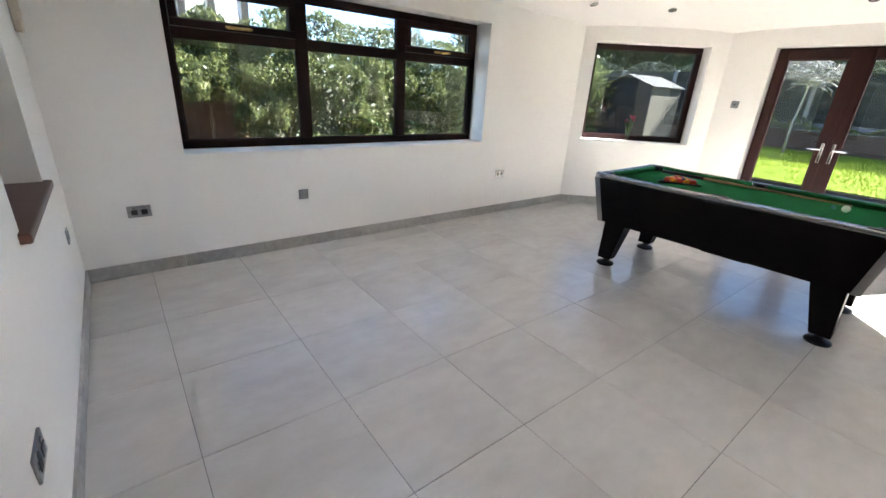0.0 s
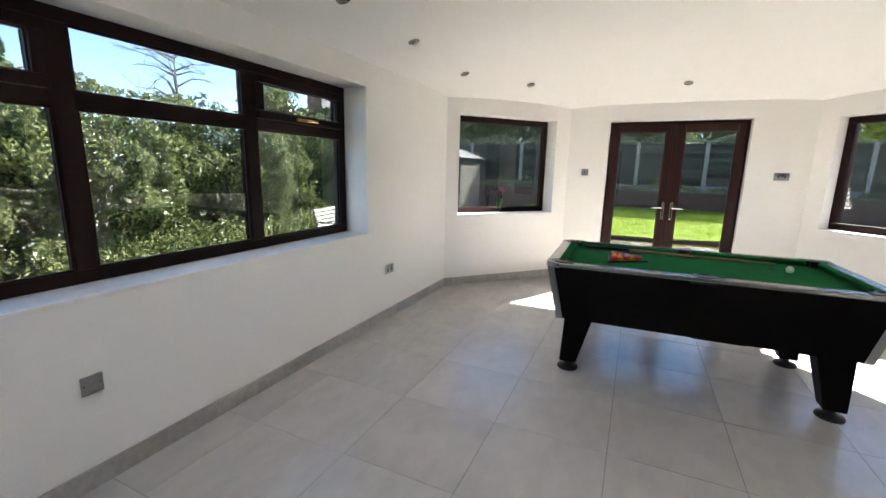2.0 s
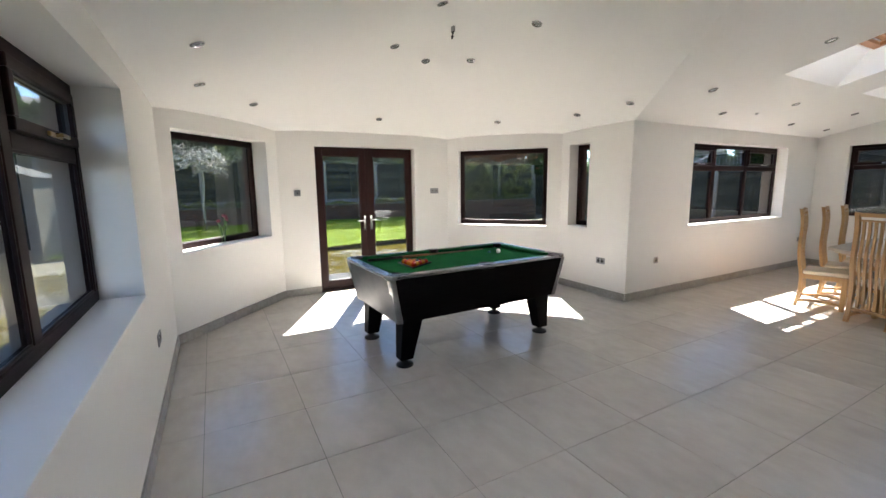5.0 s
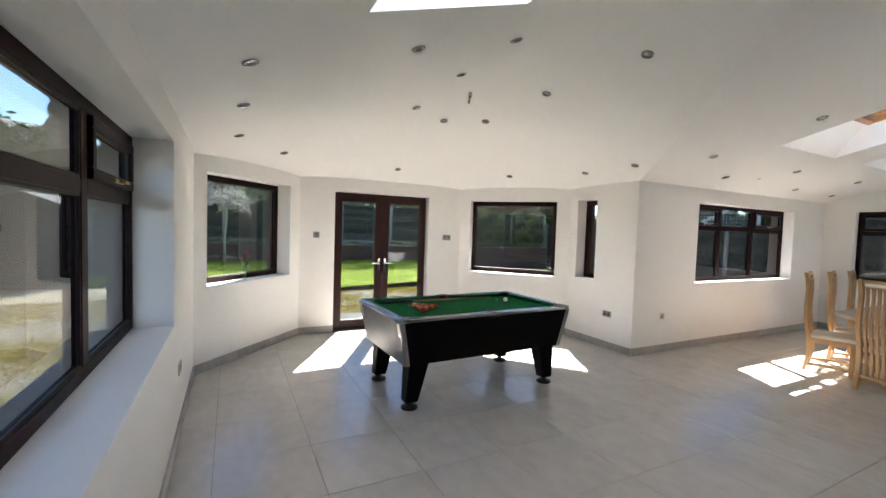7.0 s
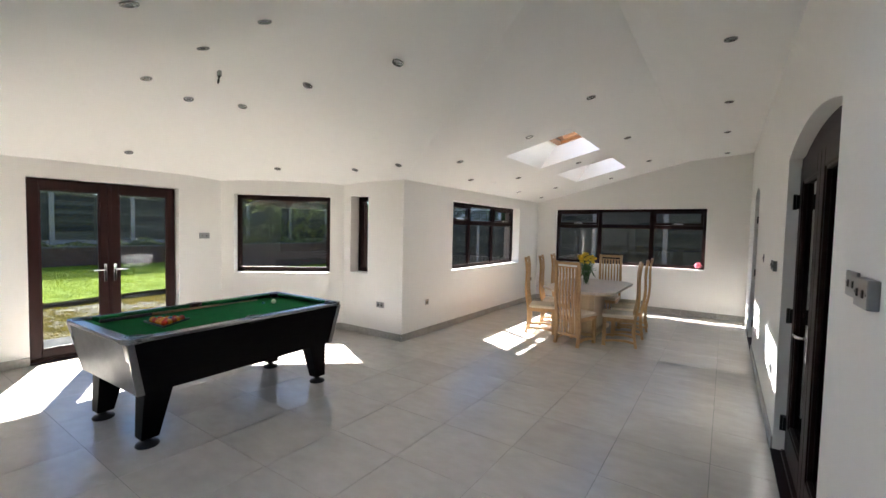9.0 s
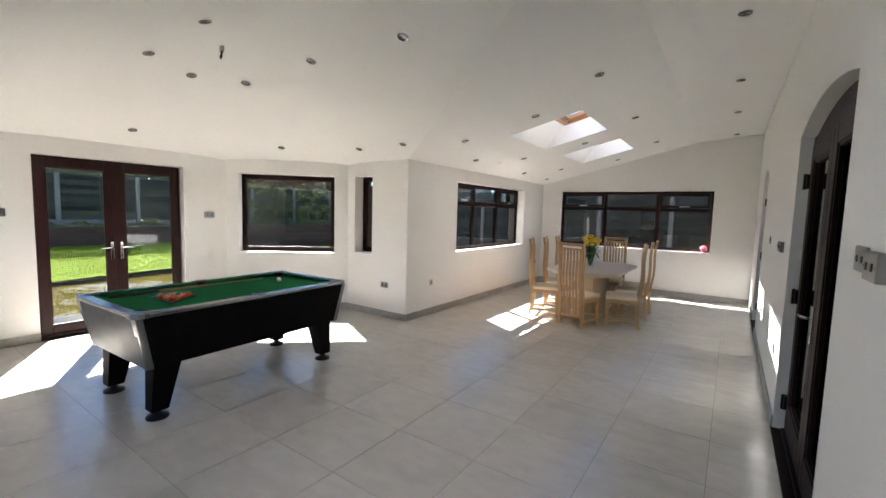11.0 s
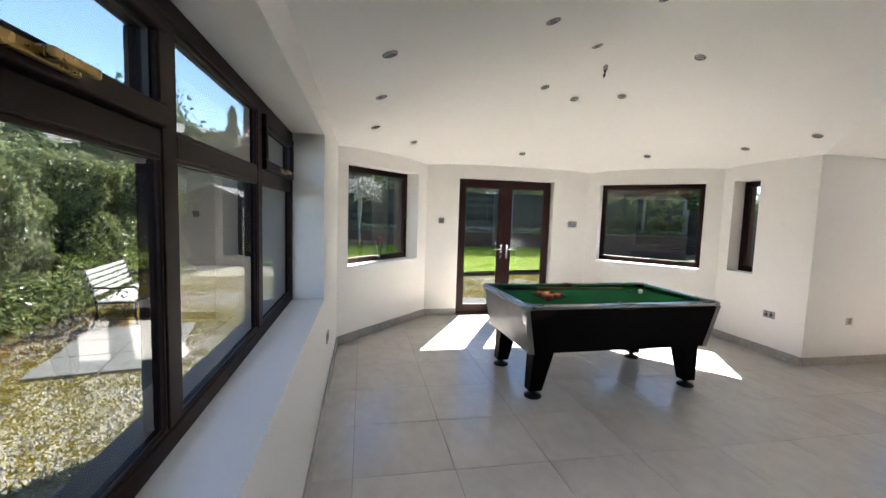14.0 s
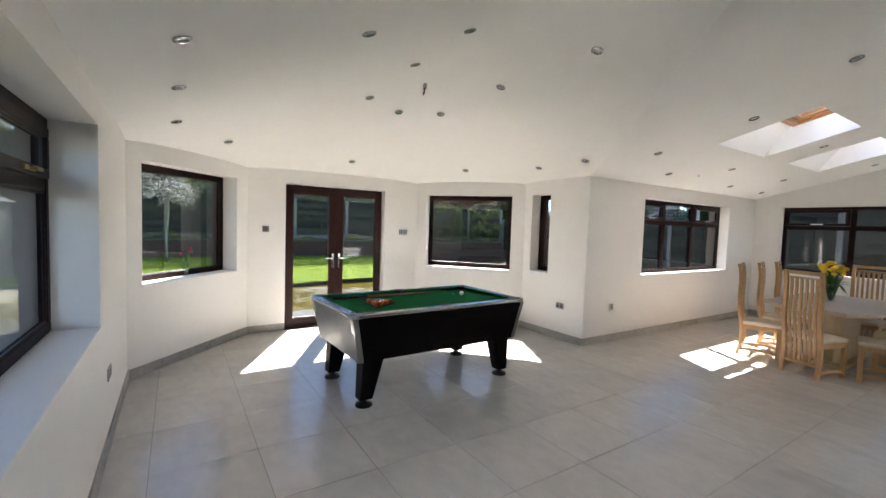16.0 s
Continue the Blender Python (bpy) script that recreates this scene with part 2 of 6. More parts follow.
SHED_PALE = material("pale_shed_cladding", (0.20, 0.18, 0.145), 0.8, color2=(0.12, 0.11, 0.09), var=0.8, scale=4, fine=40, per_object=0.1)
FELT = material("grey_roof_felt", (0.16, 0.155, 0.15), 0.9, color2=(0.11, 0.108, 0.10), var=0.8, scale=4)
ROOF_TILE = material("grey_roof_tile", (0.30, 0.27, 0.25), 0.8, color2=(0.22, 0.20, 0.19), var=0.8, scale=4, fine=30, per_object=0.08)
RENDER_WHITE = material("white_render", (0.75, 0.73, 0.70), 0.8, var=0.4, scale=3)
TIMBER_DARK = material("black_timber", (0.03, 0.027, 0.025), 0.7, var=0.6, scale=8)
BARK = material("grey_brown_bark", (0.13, 0.10, 0.075), 0.9, color2=(0.08, 0.06, 0.045), var=0.9, scale=8, fine=50, bump=0.5, bump_scale=40, stretch=(3, 3, 0.6))
# sun highlights and dark gaps are put into this wide spread of leaf tones
HEDGE_LEAF = leaf_material("hedge_leaf", (0.03, 0.055, 0.016), (0.36, 0.39, 0.16), 0.25)
CONIFER_LEAF = leaf_material("conifer_leaf", (0.03, 0.07, 0.018), (0.07, 0.12, 0.03), 0.5)
YELLOW_LEAF = leaf_material("yellow_green_leaf", (0.30, 0.34, 0.03), (0.20, 0.26, 0.03), 0.5)
BLOSSOM = leaf_material("white_blossom", (0.72, 0.66, 0.62), (0.55, 0.47, 0.42), 0.6)
DRY_LEAF = leaf_material("dry_brown_leaf", (0.22, 0.10, 0.045), (0.12, 0.06, 0.03), 0.7)
# bark painted pale to give the twigs their sunlit look
PALE_TWIG = material("sunlit_twig_bark", (0.56, 0.53, 0.47), 0.8, color2=(0.38, 0.35, 0.30), var=0.8, scale=10, fine=60)
BENCH_SLAT = material("weathered_bench_slat", (0.60, 0.58, 0.54), 0.7, color2=(0.48, 0.46, 0.42), var=0.8, scale=6, fine=60)
CAST_IRON = material("black_cast_iron", (0.015, 0.015, 0.016), 0.45, 0.4, var=0.5, scale=20)
WHITE_NET = material("white_net_cord", (0.75, 0.75, 0.73), 0.7, var=0.3)


# ---------------------------------------------------------------- building helpers
def box(bm, x0, x1, y0, y1, z0, z1, m=None):
    vs = [bm.verts.new((x, y, z)) for z in (z0, z1) for y in (y0, y1) for x in (x0, x1)]
    for q in ((0, 2, 3, 1), (4, 5, 7, 6), (0, 1, 5, 4), (2, 6, 7, 3), (0, 4, 6, 2), (1, 3, 7, 5)):
        bm.faces.new([vs[i] for i in q])
    if m is not None:
        bmesh.ops.transform(bm, matrix=m, verts=vs)
    return vs


def boxes(*list_of):
    bm = bmesh.new()
    for b in list_of:
        box(bm, *b)
    return bm


def soft(bm, width=0.004, segments=2):
    bmesh.ops.bevel(bm, geom=bm.edges[:], offset=width, segments=segments, affect="EDGES", profile=0.5, clamp_overlap=True)
    return bm


def cyl(bm, p0, p1, r0, r1=None, n=12, caps=True):
    r1 = r0 if r1 is None else r1
    p0, p1 = Vector(p0), Vector(p1)
    d = p1 - p0
    q = d.to_track_quat("Z", "Y").to_matrix()
    rings = []
    for p, r in ((p0, r0), (p1, r1)):
        rings.append([bm.verts.new(p + q @ Vector((r * math.cos(a), r * math.sin(a), 0))) for a in (2 * math.pi * i / n for i in range(n))])
    for i in range(n):
        bm.faces.new((rings[0][i], rings[0][(i + 1) % n], rings[1][(i + 1) % n], rings[1][i]))
    if caps:
        bm.faces.new(rings[0][::-1])
        bm.faces.new(rings[1])


def lathe(bm, profile, n=20, at=(0, 0, 0)):
    rings = [[bm.verts.new((at[0] + r * math.cos(2 * math.pi * i / n), at[1] + r * math.sin(2 * math.pi * i / n), at[2] + z)) for i in range(n)] for r, z in profile]
    for a, b in zip(rings, rings[1:]):
        for i in range(n):
            bm.faces.new((a[i], a[(i + 1) % n], b[(i + 1) % n], b[i]))
    if profile[0][0] > 1e-4:
        bm.faces.new(rings[0][::-1])
    if profile[-1][0] > 1e-4:
        bm.faces.new(rings[-1])


def tube(bm, points, r, n=8):
    pts = [Vector(p) for p in points]
    rings = []
    for i, p in enumerate(pts):
        d = (pts[min(i + 1, len(pts) - 1)] - pts[max(i - 1, 0)]).normalized()
        q = d.to_track_quat("Z", "Y").to_matrix()
        rad = r[i] if isinstance(r, (list, tuple)) else r
        rings.append([bm.verts.new(p + q @ Vector((rad * math.cos(2 * math.pi * k / n), rad * math.sin(2 * math.pi * k / n), 0))) for k in range(n)])
    for a, b in zip(rings, rings[1:]):
        for k in range(n):
            bm.faces.new((a[k], a[(k + 1) % n], b[(k + 1) % n], b[k]))
    bm.faces.new(rings[0][::-1])
    bm.faces.new(rings[-1])


def mesh_of(name, bm, mat, smooth=False):
    bmesh.ops.recalc_face_normals(bm, faces=bm.faces[:])
    me = bpy.data.meshes.new(name)
    bm.to_mesh(me)
    bm.free()
    me.materials.append(mat)
    if smooth:
        for p in me.polygons:
            p.use_smooth = True
    return me


def part(name, bm, mat, parent=None, label="", m=None, smooth=False):
    ob = new(name, mesh_of(name, bm, mat, smooth))
    if parent is not None:
        ob.parent = parent
    if m is not None:
        ob.matrix_basis = m
    if label:
        ob["label"] = label
    return ob


def shared(name, me, parent, m):
    ob = new(name, me)
    ob.parent = parent
    ob.matrix_basis = m
    return ob


def thing(name, m, label, category, group="", kind=""):
    ob = new(name)
    ob.empty_display_size = 0.1
    ob.matrix_basis = m
    return tagged(ob, label, category, group, kind)


def pydata(name, verts, faces, mat, parent=None):
    me = bpy.data.meshes.new(name)
    me.from_pydata(verts, [], faces)
    me.materials.append(mat)
    ob = new(name, me)
    if parent is not None:
        ob.parent = parent
    return ob


def leaves(name, centres, size, mat, parent=None, seed=1, droop=0.3):
    """Many small folded leaves, one at each centre."""
    rng = np.random.default_rng(seed)
    c = np.asarray(centres, float)
    n = len(c)
    a = rng.normal(size=(n, 3))
    a[:, 2] -= droop
    a /= np.linalg.norm(a, axis=1)[:, None]
    b = np.cross(a, rng.normal(size=(n, 3)))
    b /= np.linalg.norm(b, axis=1)[:, None]
    u = np.cross(a, b)
    s = size * rng.uniform(0.6, 1.35, (n, 1))
    v = np.stack([c - a * s, c + b * s * 0.42 + u * s * 0.12, c + a * s, c - b * s * 0.42 + u * s * 0.12], 1).reshape(-1, 3)
    f = [(4 * i, 4 * i + 1, 4 * i + 2, 4 * i + 3) for i in range(n)]
    return pydata(name, v.tolist(), f, mat, parent)


# ---------------------------------------------------------------- plan of the room
XH, XF, XD = -0.04, 6.685, 4.12
YA, YB, YE = 3.94, -1.14, -6.25
EAVE, RIDGE, MID = 2.31, 3.10, 1.40
PLAN = [(XH, YA), (5.335, YA), (XF, 2.72), (XF, 0.08), (5.335, YB), (XD, YB), (XD, YE), (XH, YE)]
THICK = 0.36


def side(i):
    """Frame of wall i: x along it, y outward, z up, origin on its inner face."""
    p, q = Vector((*PLAN[i], 0)), Vector((*PLAN[(i + 1) % 8], 0))
    d = (q - p).normalized()
    n = Vector((-d.y, d.x, 0))
    m = Matrix.Identity(4)
    for r in range(3):
        m[r][0], m[r][1], m[r][2], m[r][3] = d[r], n[r], (0, 0, 1)[r], p[r]
    return m, (q - p).length


def mitre(i):
    """How far wall i's outer face runs past its start and its end."""
    def turn(j):
        a = side((j - 1) % 8)[0].to_3x3() @ Vector((1, 0, 0))
        b = side(j % 8)[0].to_3x3() @ Vector((1, 0, 0))
        ang = math.atan2(a.x * b.y - a.y * b.x, a.dot(b))
        return -math.tan(ang / 2) * THICK
    return turn(i), turn(i + 1)


def wall_layer(i, top, holes, k0, k1):
    """One layer of wall i, between two depths from its inner face, with its openings."""
    length = side(i)[1]
    e0, e1 = mitre(i)
    ss = sorted({0.0, length, *[h[0] for h in holes], *[h[1] for h in holes]})
    zs = sorted({-0.3, top, *[h[2] for h in holes], *[h[3] for h in holes]})
    bm = bmesh.new()
    grid = {}

    def v(si, zi, k):
        key = (si, zi, k)
        if key not in grid:
            deep = k1 if k else k0
            s = ss[si]
            s = s - e0 * deep / THICK if si == 0 else s + e1 * deep / THICK if si == len(ss) - 1 else s
            grid[key] = bm.verts.new((s, deep, zs[zi]))
        return grid[key]

    def solid(a, b):
        if not (0 <= a < len(ss) - 1 and 0 <= b < len(zs) - 1):
            return False
        cs, cz = (ss[a] + ss[a + 1]) / 2, (zs[b] + zs[b + 1]) / 2
        return not any(h[0] < cs < h[1] and h[2] < cz < h[3] for h in holes)
    for a in range(len(ss) - 1):
        for b in range(len(zs) - 1):
            if not solid(a, b):
                continue
            for k in (0, 1):
                bm.faces.new([v(a, b, k), v(a + 1, b, k), v(a + 1, b + 1, k), v(a, b + 1, k)])
            for da, db, e in ((-1, 0, ((a, b), (a, b + 1))), (1, 0, ((a + 1, b), (a + 1, b + 1))), (0, -1, ((a, b), (a + 1, b))), (0, 1, ((a, b + 1), (a + 1, b + 1)))):
                if not solid(a + da, b + db):
                    (s0, z0), (s1, z1) = e
                    bm.faces.new([v(s0, z0, 0), v(s1, z1, 0), v(s1, z1, 1), v(s0, z0, 1)])
    return bm


def wall(i, name, top, holes, label, leaf=0.25):
    ob = part(name, wall_layer(i, top, holes, 0.0, leaf), WALL_PAINT, m=side(i)[0])
    part("outer_leaf", wall_layer(i, top, holes, leaf + 0.001, THICK), BRICK, ob, "brown brick outer leaf")
    return tagged(ob, label, "wall", kind="structure")


# openings, along each wall: start, end, sill, head
A_WIN = (0.73, 3.735, 0.885, 2.12)
B1_WIN = (0.17, 1.60, 0.895, 2.125)
FR_DOOR = (0.50, 2.045, -0.3, 2.115)
B3_WIN = (0.18, 1.61, 0.895, 2.10)
B4_WIN = (0.155, 0.53, 0.925, 2.11)
DE_WIN = (1.30, 4.02, 0.93, 2.11)
END_WIN = (0.44, 3.47, 0.925, 2.15)
HOUSE_HOLES = [(5.68, 7.39, -0.3, 2.20), (1.45, 2.45, -0.3, 2.22), (8.55, 9.43, 0.87, 2.05)]

wall(0, "wall_north", 2.75, [A_WIN], "white painted long wall with a wide window", 0.30)
wall(1, "wall_bay_north", 2.75, [B1_WIN], "white painted angled bay wall with a window")
wall(2, "wall_bay_east", 2.75, [FR_DOOR], "white painted bay wall with glazed double doors", 0.18)
wall(3, "wall_bay_south", 2.75, [B3_WIN], "white painted angled bay wall with a window", 0.19)
wall(4, "wall_bay_return", 2.75, [B4_WIN], "white painted short wall with a narrow window", 0.22)
wall(5, "wall_dining_east", 2.75, [DE_WIN], "white painted dining wall with a three-light window", 0.21)
wall(6, "wall_south", 3.5, [END_WIN], "white painted gable wall behind the dining table", 0.15)


# house wall: openings with low arched heads
def house_wall():
    m, length = side(7)
    e0, e1 = mitre(7)
    bm = bmesh.new()
    n = 14
    cols = [0.0]
    spans = sorted(HOUSE_HOLES)
    rises = {5.68: 0.11, 1.45: 0.11, 8.55: 0.0}
    for h in spans:
        cols += [h[0] + (h[1] - h[0]) * k / n for k in range(n + 1)]
    cols.append(length)

    def head(h, s):
        t = (s - (h[0] + h[1]) / 2) / ((h[1] - h[0]) / 2)
        return h[3] + rises[h[0]] * (1 - t * t)
    top = 3.5

    def quad(pts):
        inner = [bm.verts.new((s, 0, z)) for s, z in pts]
        outer = [bm.verts.new((s, THICK, z)) for s, z in pts]
        bm.faces.new(inner)
        bm.faces.new(outer[::-1])
        return inner, outer
    for a, b in zip(cols, cols[1:]):
        mid = (a + b) / 2
        h = next((q for q in spans if q[0] < mid < q[1]), None)
        if h is None:
            i, o = quad([(a, -0.3), (b, -0.3), (b, top), (a, top)])
        else:
            i, o = quad([(a, head(h, a)), (b, head(h, b)), (b, top), (a, top)])
            bm.faces.new((i[0], i[1], o[1], o[0]))
            if h[2] > 0:
                i, o = quad([(a, -0.3), (b, -0.3), (b, h[2]), (a, h[2])])
                bm.faces.new((i[2], i[3], o[3], o[2]))
    for h in spans:
        for s in (h[0], h[1]):
            vs = [bm.verts.new((s, y, z)) for y, z in ((0, max(h[2], -0.3)), (THICK, max(h[2], -0.3)), (THICK, h[3]), (0, h[3]))]
            bm.faces.new(vs)
    bmesh.ops.remove_doubles(bm, verts=bm.verts[:], dist=1e-4)
    return tagged(part("wall_house", bm, WALL_PAINT, m=m), "white painted former outside wall with arched door openings", "wall", kind="structure")


house_wall()


# ---------------------------------------------------------------- ceiling, roof and skylights
G = 0.03
SHAFT = 0.32
LOW, HIGH = 0.29, 0.10
APEX = (4.15, MID, RIDGE)
VALLEY = (XD - (RIDGE - EAVE) / 0.25, MID, RIDGE)
SKY = [("L", 1.92, 2.84, -2.99, -1.72), ("L", 1.92, 2.84, -4.97, -3.76), ("N", 1.15, 2.33, 2.14, 3.04)]

def glazed(key, x0, x1, y0, y1):
    """Outline of the roof opening over a shaft; the dining shafts splay out on the eaves side."""
    return (x0 - HIGH, x1 - LOW, y0, y1) if key == "L" else (x0, x1, y0, y1)


ZL = lambda x, y: EAVE + 0.25 * (XD - x)
ZN = lambda x, y: EAVE + (RIDGE - EAVE) / (YA - MID) * (YA - y)


def planes(lift, grow):
    g = grow
    z = EAVE - 0.28 * (g - G)
    nw, a1, b12, b23, b34 = (XH - G, YA + g, z), (5.335 + 0.4 * g, YA + g, z), (XF + g, 2.72 + 0.4 * g, z), (XF + g, 0.08 - 0.4 * g, z), (5.335 + 0.4 * g, YB - g, z)
    c, se, sw = (XD + g, YB - g, z), (XD + g, YE - g, z), (XH - G, YE - g, RIDGE + 0.07)
    rw = (XH - G, MID, RIDGE)
    k = (VALLEY[0], YE - g, RIDGE)
    polys = [("N", [nw, a1, APEX, VALLEY, rw]), ("", [a1, b12, APEX]), ("", [b12, b23, APEX]), ("", [b23, b34, APEX]), ("", [b34, c, VALLEY, APEX]),
             ("L", [c, se, k, VALLEY]), ("", [VALLEY, k, sw]), ("", [VALLEY, sw, rw])]
    return [(tag, [Vector((p[0], p[1], p[2] + lift)) for p in pts]) for tag, pts in polys]


def slab_mesh(lift, grow):
    bm = bmesh.new()
    for tag, pts in planes(lift, grow):
        loops = [pts]
        for key, x0, x1, y0, y1 in SKY:
            if key == tag:
                f = ZL if key == "L" else ZN
                x0, x1, y0, y1 = glazed(key, x0, x1, y0, y1)
                loops.append([Vector((x, y, f(x, y) + lift)) for x, y in ((x0, y0), (x1, y0), (x1, y1), (x0, y1))])
        edges = []
        for lp in loops:
            vs = [bm.verts.new(p) for p in lp]
            edges += [bm.edges.new((a, b)) for a, b in zip(vs, vs[1:] + vs[:1])]
        bmesh.ops.triangle_fill(bm, edges=edges, use_beauty=True, use_dissolve=False)
    bmesh.ops.remove_doubles(bm, verts=bm.verts[:], dist=1e-4)
    return bm


SOFT_K = 0.05


def soft_height(forms, x, y, z):
    """The height of the softly joined bay slopes over a point; z: the height of its own flat slope."""
    va, vb = Vector((XD, YB)), Vector(VALLEY[:2])
    vd = (vb - va).normalized()
    zs = [p.z - (n.x * (x - p.x) + n.y * (y - p.y)) / n.z for p, n in forms]
    low = min(zs)
    level = low - SOFT_K * math.log(sum(math.exp(-(q - low) / SOFT_K) for q in zs))
    off = Vector((x, y)) - va
    away = abs(off.x * vd.y - off.y * vd.x)
    w = min(1.0, max(0.0, (away - 0.02) / 0.5)) * min(1.0, max(0.0, (x - XH) / 0.6))
    return z + (level - z) * w


BAY_FORMS = [(pts[0], (pts[1] - pts[0]).cross(pts[2] - pts[0]).normalized()) for tag, pts in planes(0, G)[:5]]


def ceiling_mesh():
    """The dining slopes stay flat; the slopes over the bay run softly into one another."""
    bm = bmesh.new()
    polys = planes(0, G)
    for tag, pts in polys[:5]:
        loops = [pts]
        if tag == "N":
            loops += [[Vector((x, y, ZN(x, y))) for x, y in ((x0, y0), (x1, y0), (x1, y1), (x0, y1))] for key, x0, x1, y0, y1 in SKY if key == "N"]
        edges = []
        for lp in loops:
            vs = [bm.verts.new(p) for p in lp]
            edges += [bm.edges.new((a, b)) for a, b in zip(vs, vs[1:] + vs[:1])]
        bmesh.ops.triangle_fill(bm, edges=edges, use_beauty=True, use_dissolve=False)
    bmesh.ops.remove_doubles(bm, verts=bm.verts[:], dist=1e-4)
    for _ in range(6):
        long = [e for e in bm.edges if e.calc_length() > 0.24]
        if not long:
            break
        bmesh.ops.subdivide_edges(bm, edges=long, cuts=1)
        bmesh.ops.triangulate(bm, faces=bm.faces[:])
    for v in bm.verts:
        v.co.z = soft_height(BAY_FORMS, v.co.x, v.co.y, v.co.z)
    for f in bm.faces:
        f.smooth = True
    for tag, pts in polys[5:]:
        loops = [pts]
        if tag == "L":
            loops += [[Vector((x, y, ZL(x, y))) for x, y in ((x0, y0), (x1, y0), (x1, y1), (x0, y1))] for key, x0, x1, y0, y1 in SKY if key == "L"]
        edges = []
        for lp in loops:
            vs = [bm.verts.new(p) for p in lp]
            edges += [bm.edges.new((a, b)) for a, b in zip(vs, vs[1:] + vs[:1])]
        bmesh.ops.triangle_fill(bm, edges=edges, use_beauty=True, use_dissolve=False)
    for key, x0, x1, y0, y1 in SKY:
        f = ZL if key == "L" else ZN
        u0, u1, v0, v1 = glazed(key, x0, x1, y0, y1)
        low = [Vector((x, y, f(x, y))) for x, y in ((x0, y0), (x1, y0), (x1, y1), (x0, y1))]
        high = [Vector((x, y, f(x, y) + SHAFT)) for x, y in ((u0, v0), (u1, v0), (u1, v1), (u0, v1))]
        for j in range(4):
            bm.faces.new([bm.verts.new(p) for p in (low[j], low[(j + 1) % 4], high[(j + 1) % 4], high[j])])
    return bm


tagged(part("ceiling", ceiling_mesh(), CEIL_PAINT), "white plastered sloping ceiling with skylight shafts", "ceiling", kind="structure")
tagged(part("roof", slab_mesh(SHAFT, 0.5), ROOF_TILE), "grey tiled low roof over the extension", "roof", kind="structure")


def skylight(key, x0, x1, y0, y1, ajar, opal=False):
    f = ZL if key == "L" else ZN
    x0, x1, y0, y1 = glazed(key, x0, x1, y0, y1)
    cx, cy = (x0 + x1) / 2, (y0 + y1) / 2
    cz = f(cx, cy) + SHAFT
    if key == "L":
        m = Matrix.Translation((cx, cy, cz)) @ Matrix.Rotation(math.atan(0.25), 4, "Y")
    else:
        m = Matrix.Translation((cx, cy, cz)) @ Matrix.Rotation(-math.atan((RIDGE - EAVE) / (YA - MID)), 4, "X")
    w, h = (x1 - x0) / 2 * 1.03 + 0.02, (y1 - y0) / 2 + 0.02
    win = thing("skylight", m, "pine framed roof window set in the sloping ceiling", "skylight", "roof windows", "structure")
    b = 0.07
    part("window_frame", soft(boxes((-w, w, -h, -h + b, -0.05, 0.05), (-w, w, h - b, h, -0.05, 0.05), (-w, -w + b, -h + b, h - b, -0.05, 0.05), (w - b, w, -h + b, h - b, -0.05, 0.05))), PINE, win)
    c = b + 0.004
    s = Matrix.Translation((0, 0, 0.012)) @ (Matrix.Rotation(radians(ajar), 4, "Y") if key == "L" else Matrix.Rotation(radians(ajar), 4, "X"))
    sash = part("sash", soft(boxes((-w + c, w - c, -h + c, -h + c + b, -0.03, 0.03), (-w + c, w - c, h - c - b, h - c, -0.03, 0.03), (-w + c, -w + c + b, -h + c + b, h - c - b, -0.03, 0.03), (w - c - b, w - c, -h + c + b, h - c - b, -0.03, 0.03))), PINE, win, m=s)
    d = c + b
    pane = part("pane", boxes((-w + d, w - d, -h + d, h - d, -0.004, 0.004)), OPAL if opal else SKY_GLASS, sash)
    bm = bmesh.new()
    cyl(bm, (w - c - 0.03, -h * 0.7, -0.045), (w - c - 0.03, h * 0.7, -0.045), 0.011)
    part("handle_bar", bm, STEEL, sash, "brushed metal opening bar")


for k, s in enumerate(SKY):
    skylight(*s, 0.0, s[0] == "N")


# ---------------------------------------------------------------- windows and doors
def ring_boxes(s0, s1, z0, z1, b, y0, y1):
    return [(s0, s1, y0, y1, z0, z0 + b), (s0, s1, y0, y1, z1 - b, z1), (s0, s0 + b, y0, y1, z0 + b, z1 - b), (s1 - b, s1, y0, y1, z0 + b, z1 - b)]


def pane_part(parent, s0, s1, z0, z1, y):
    p = part("pane", boxes((s0, s1, y - 0.004, y + 0.004, z0, z1)), GLASS, parent)
    p.visible_shadow = False
    return p


def handle_casement(parent, s, z, y, mat):
    bm = boxes((s - 0.09, s + 0.09, y - 0.014, y, z - 0.011, z + 0.011), (s - 0.02, s + 0.02, y - 0.03, y - 0.012, z - 0.009, z + 0.009), (s - 0.02, s + 0.10, y - 0.040, y - 0.026, z - 0.009, z + 0.009))
    part("handle", soft(bm, 0.004), mat, parent, "slim metal espagnolette handle")


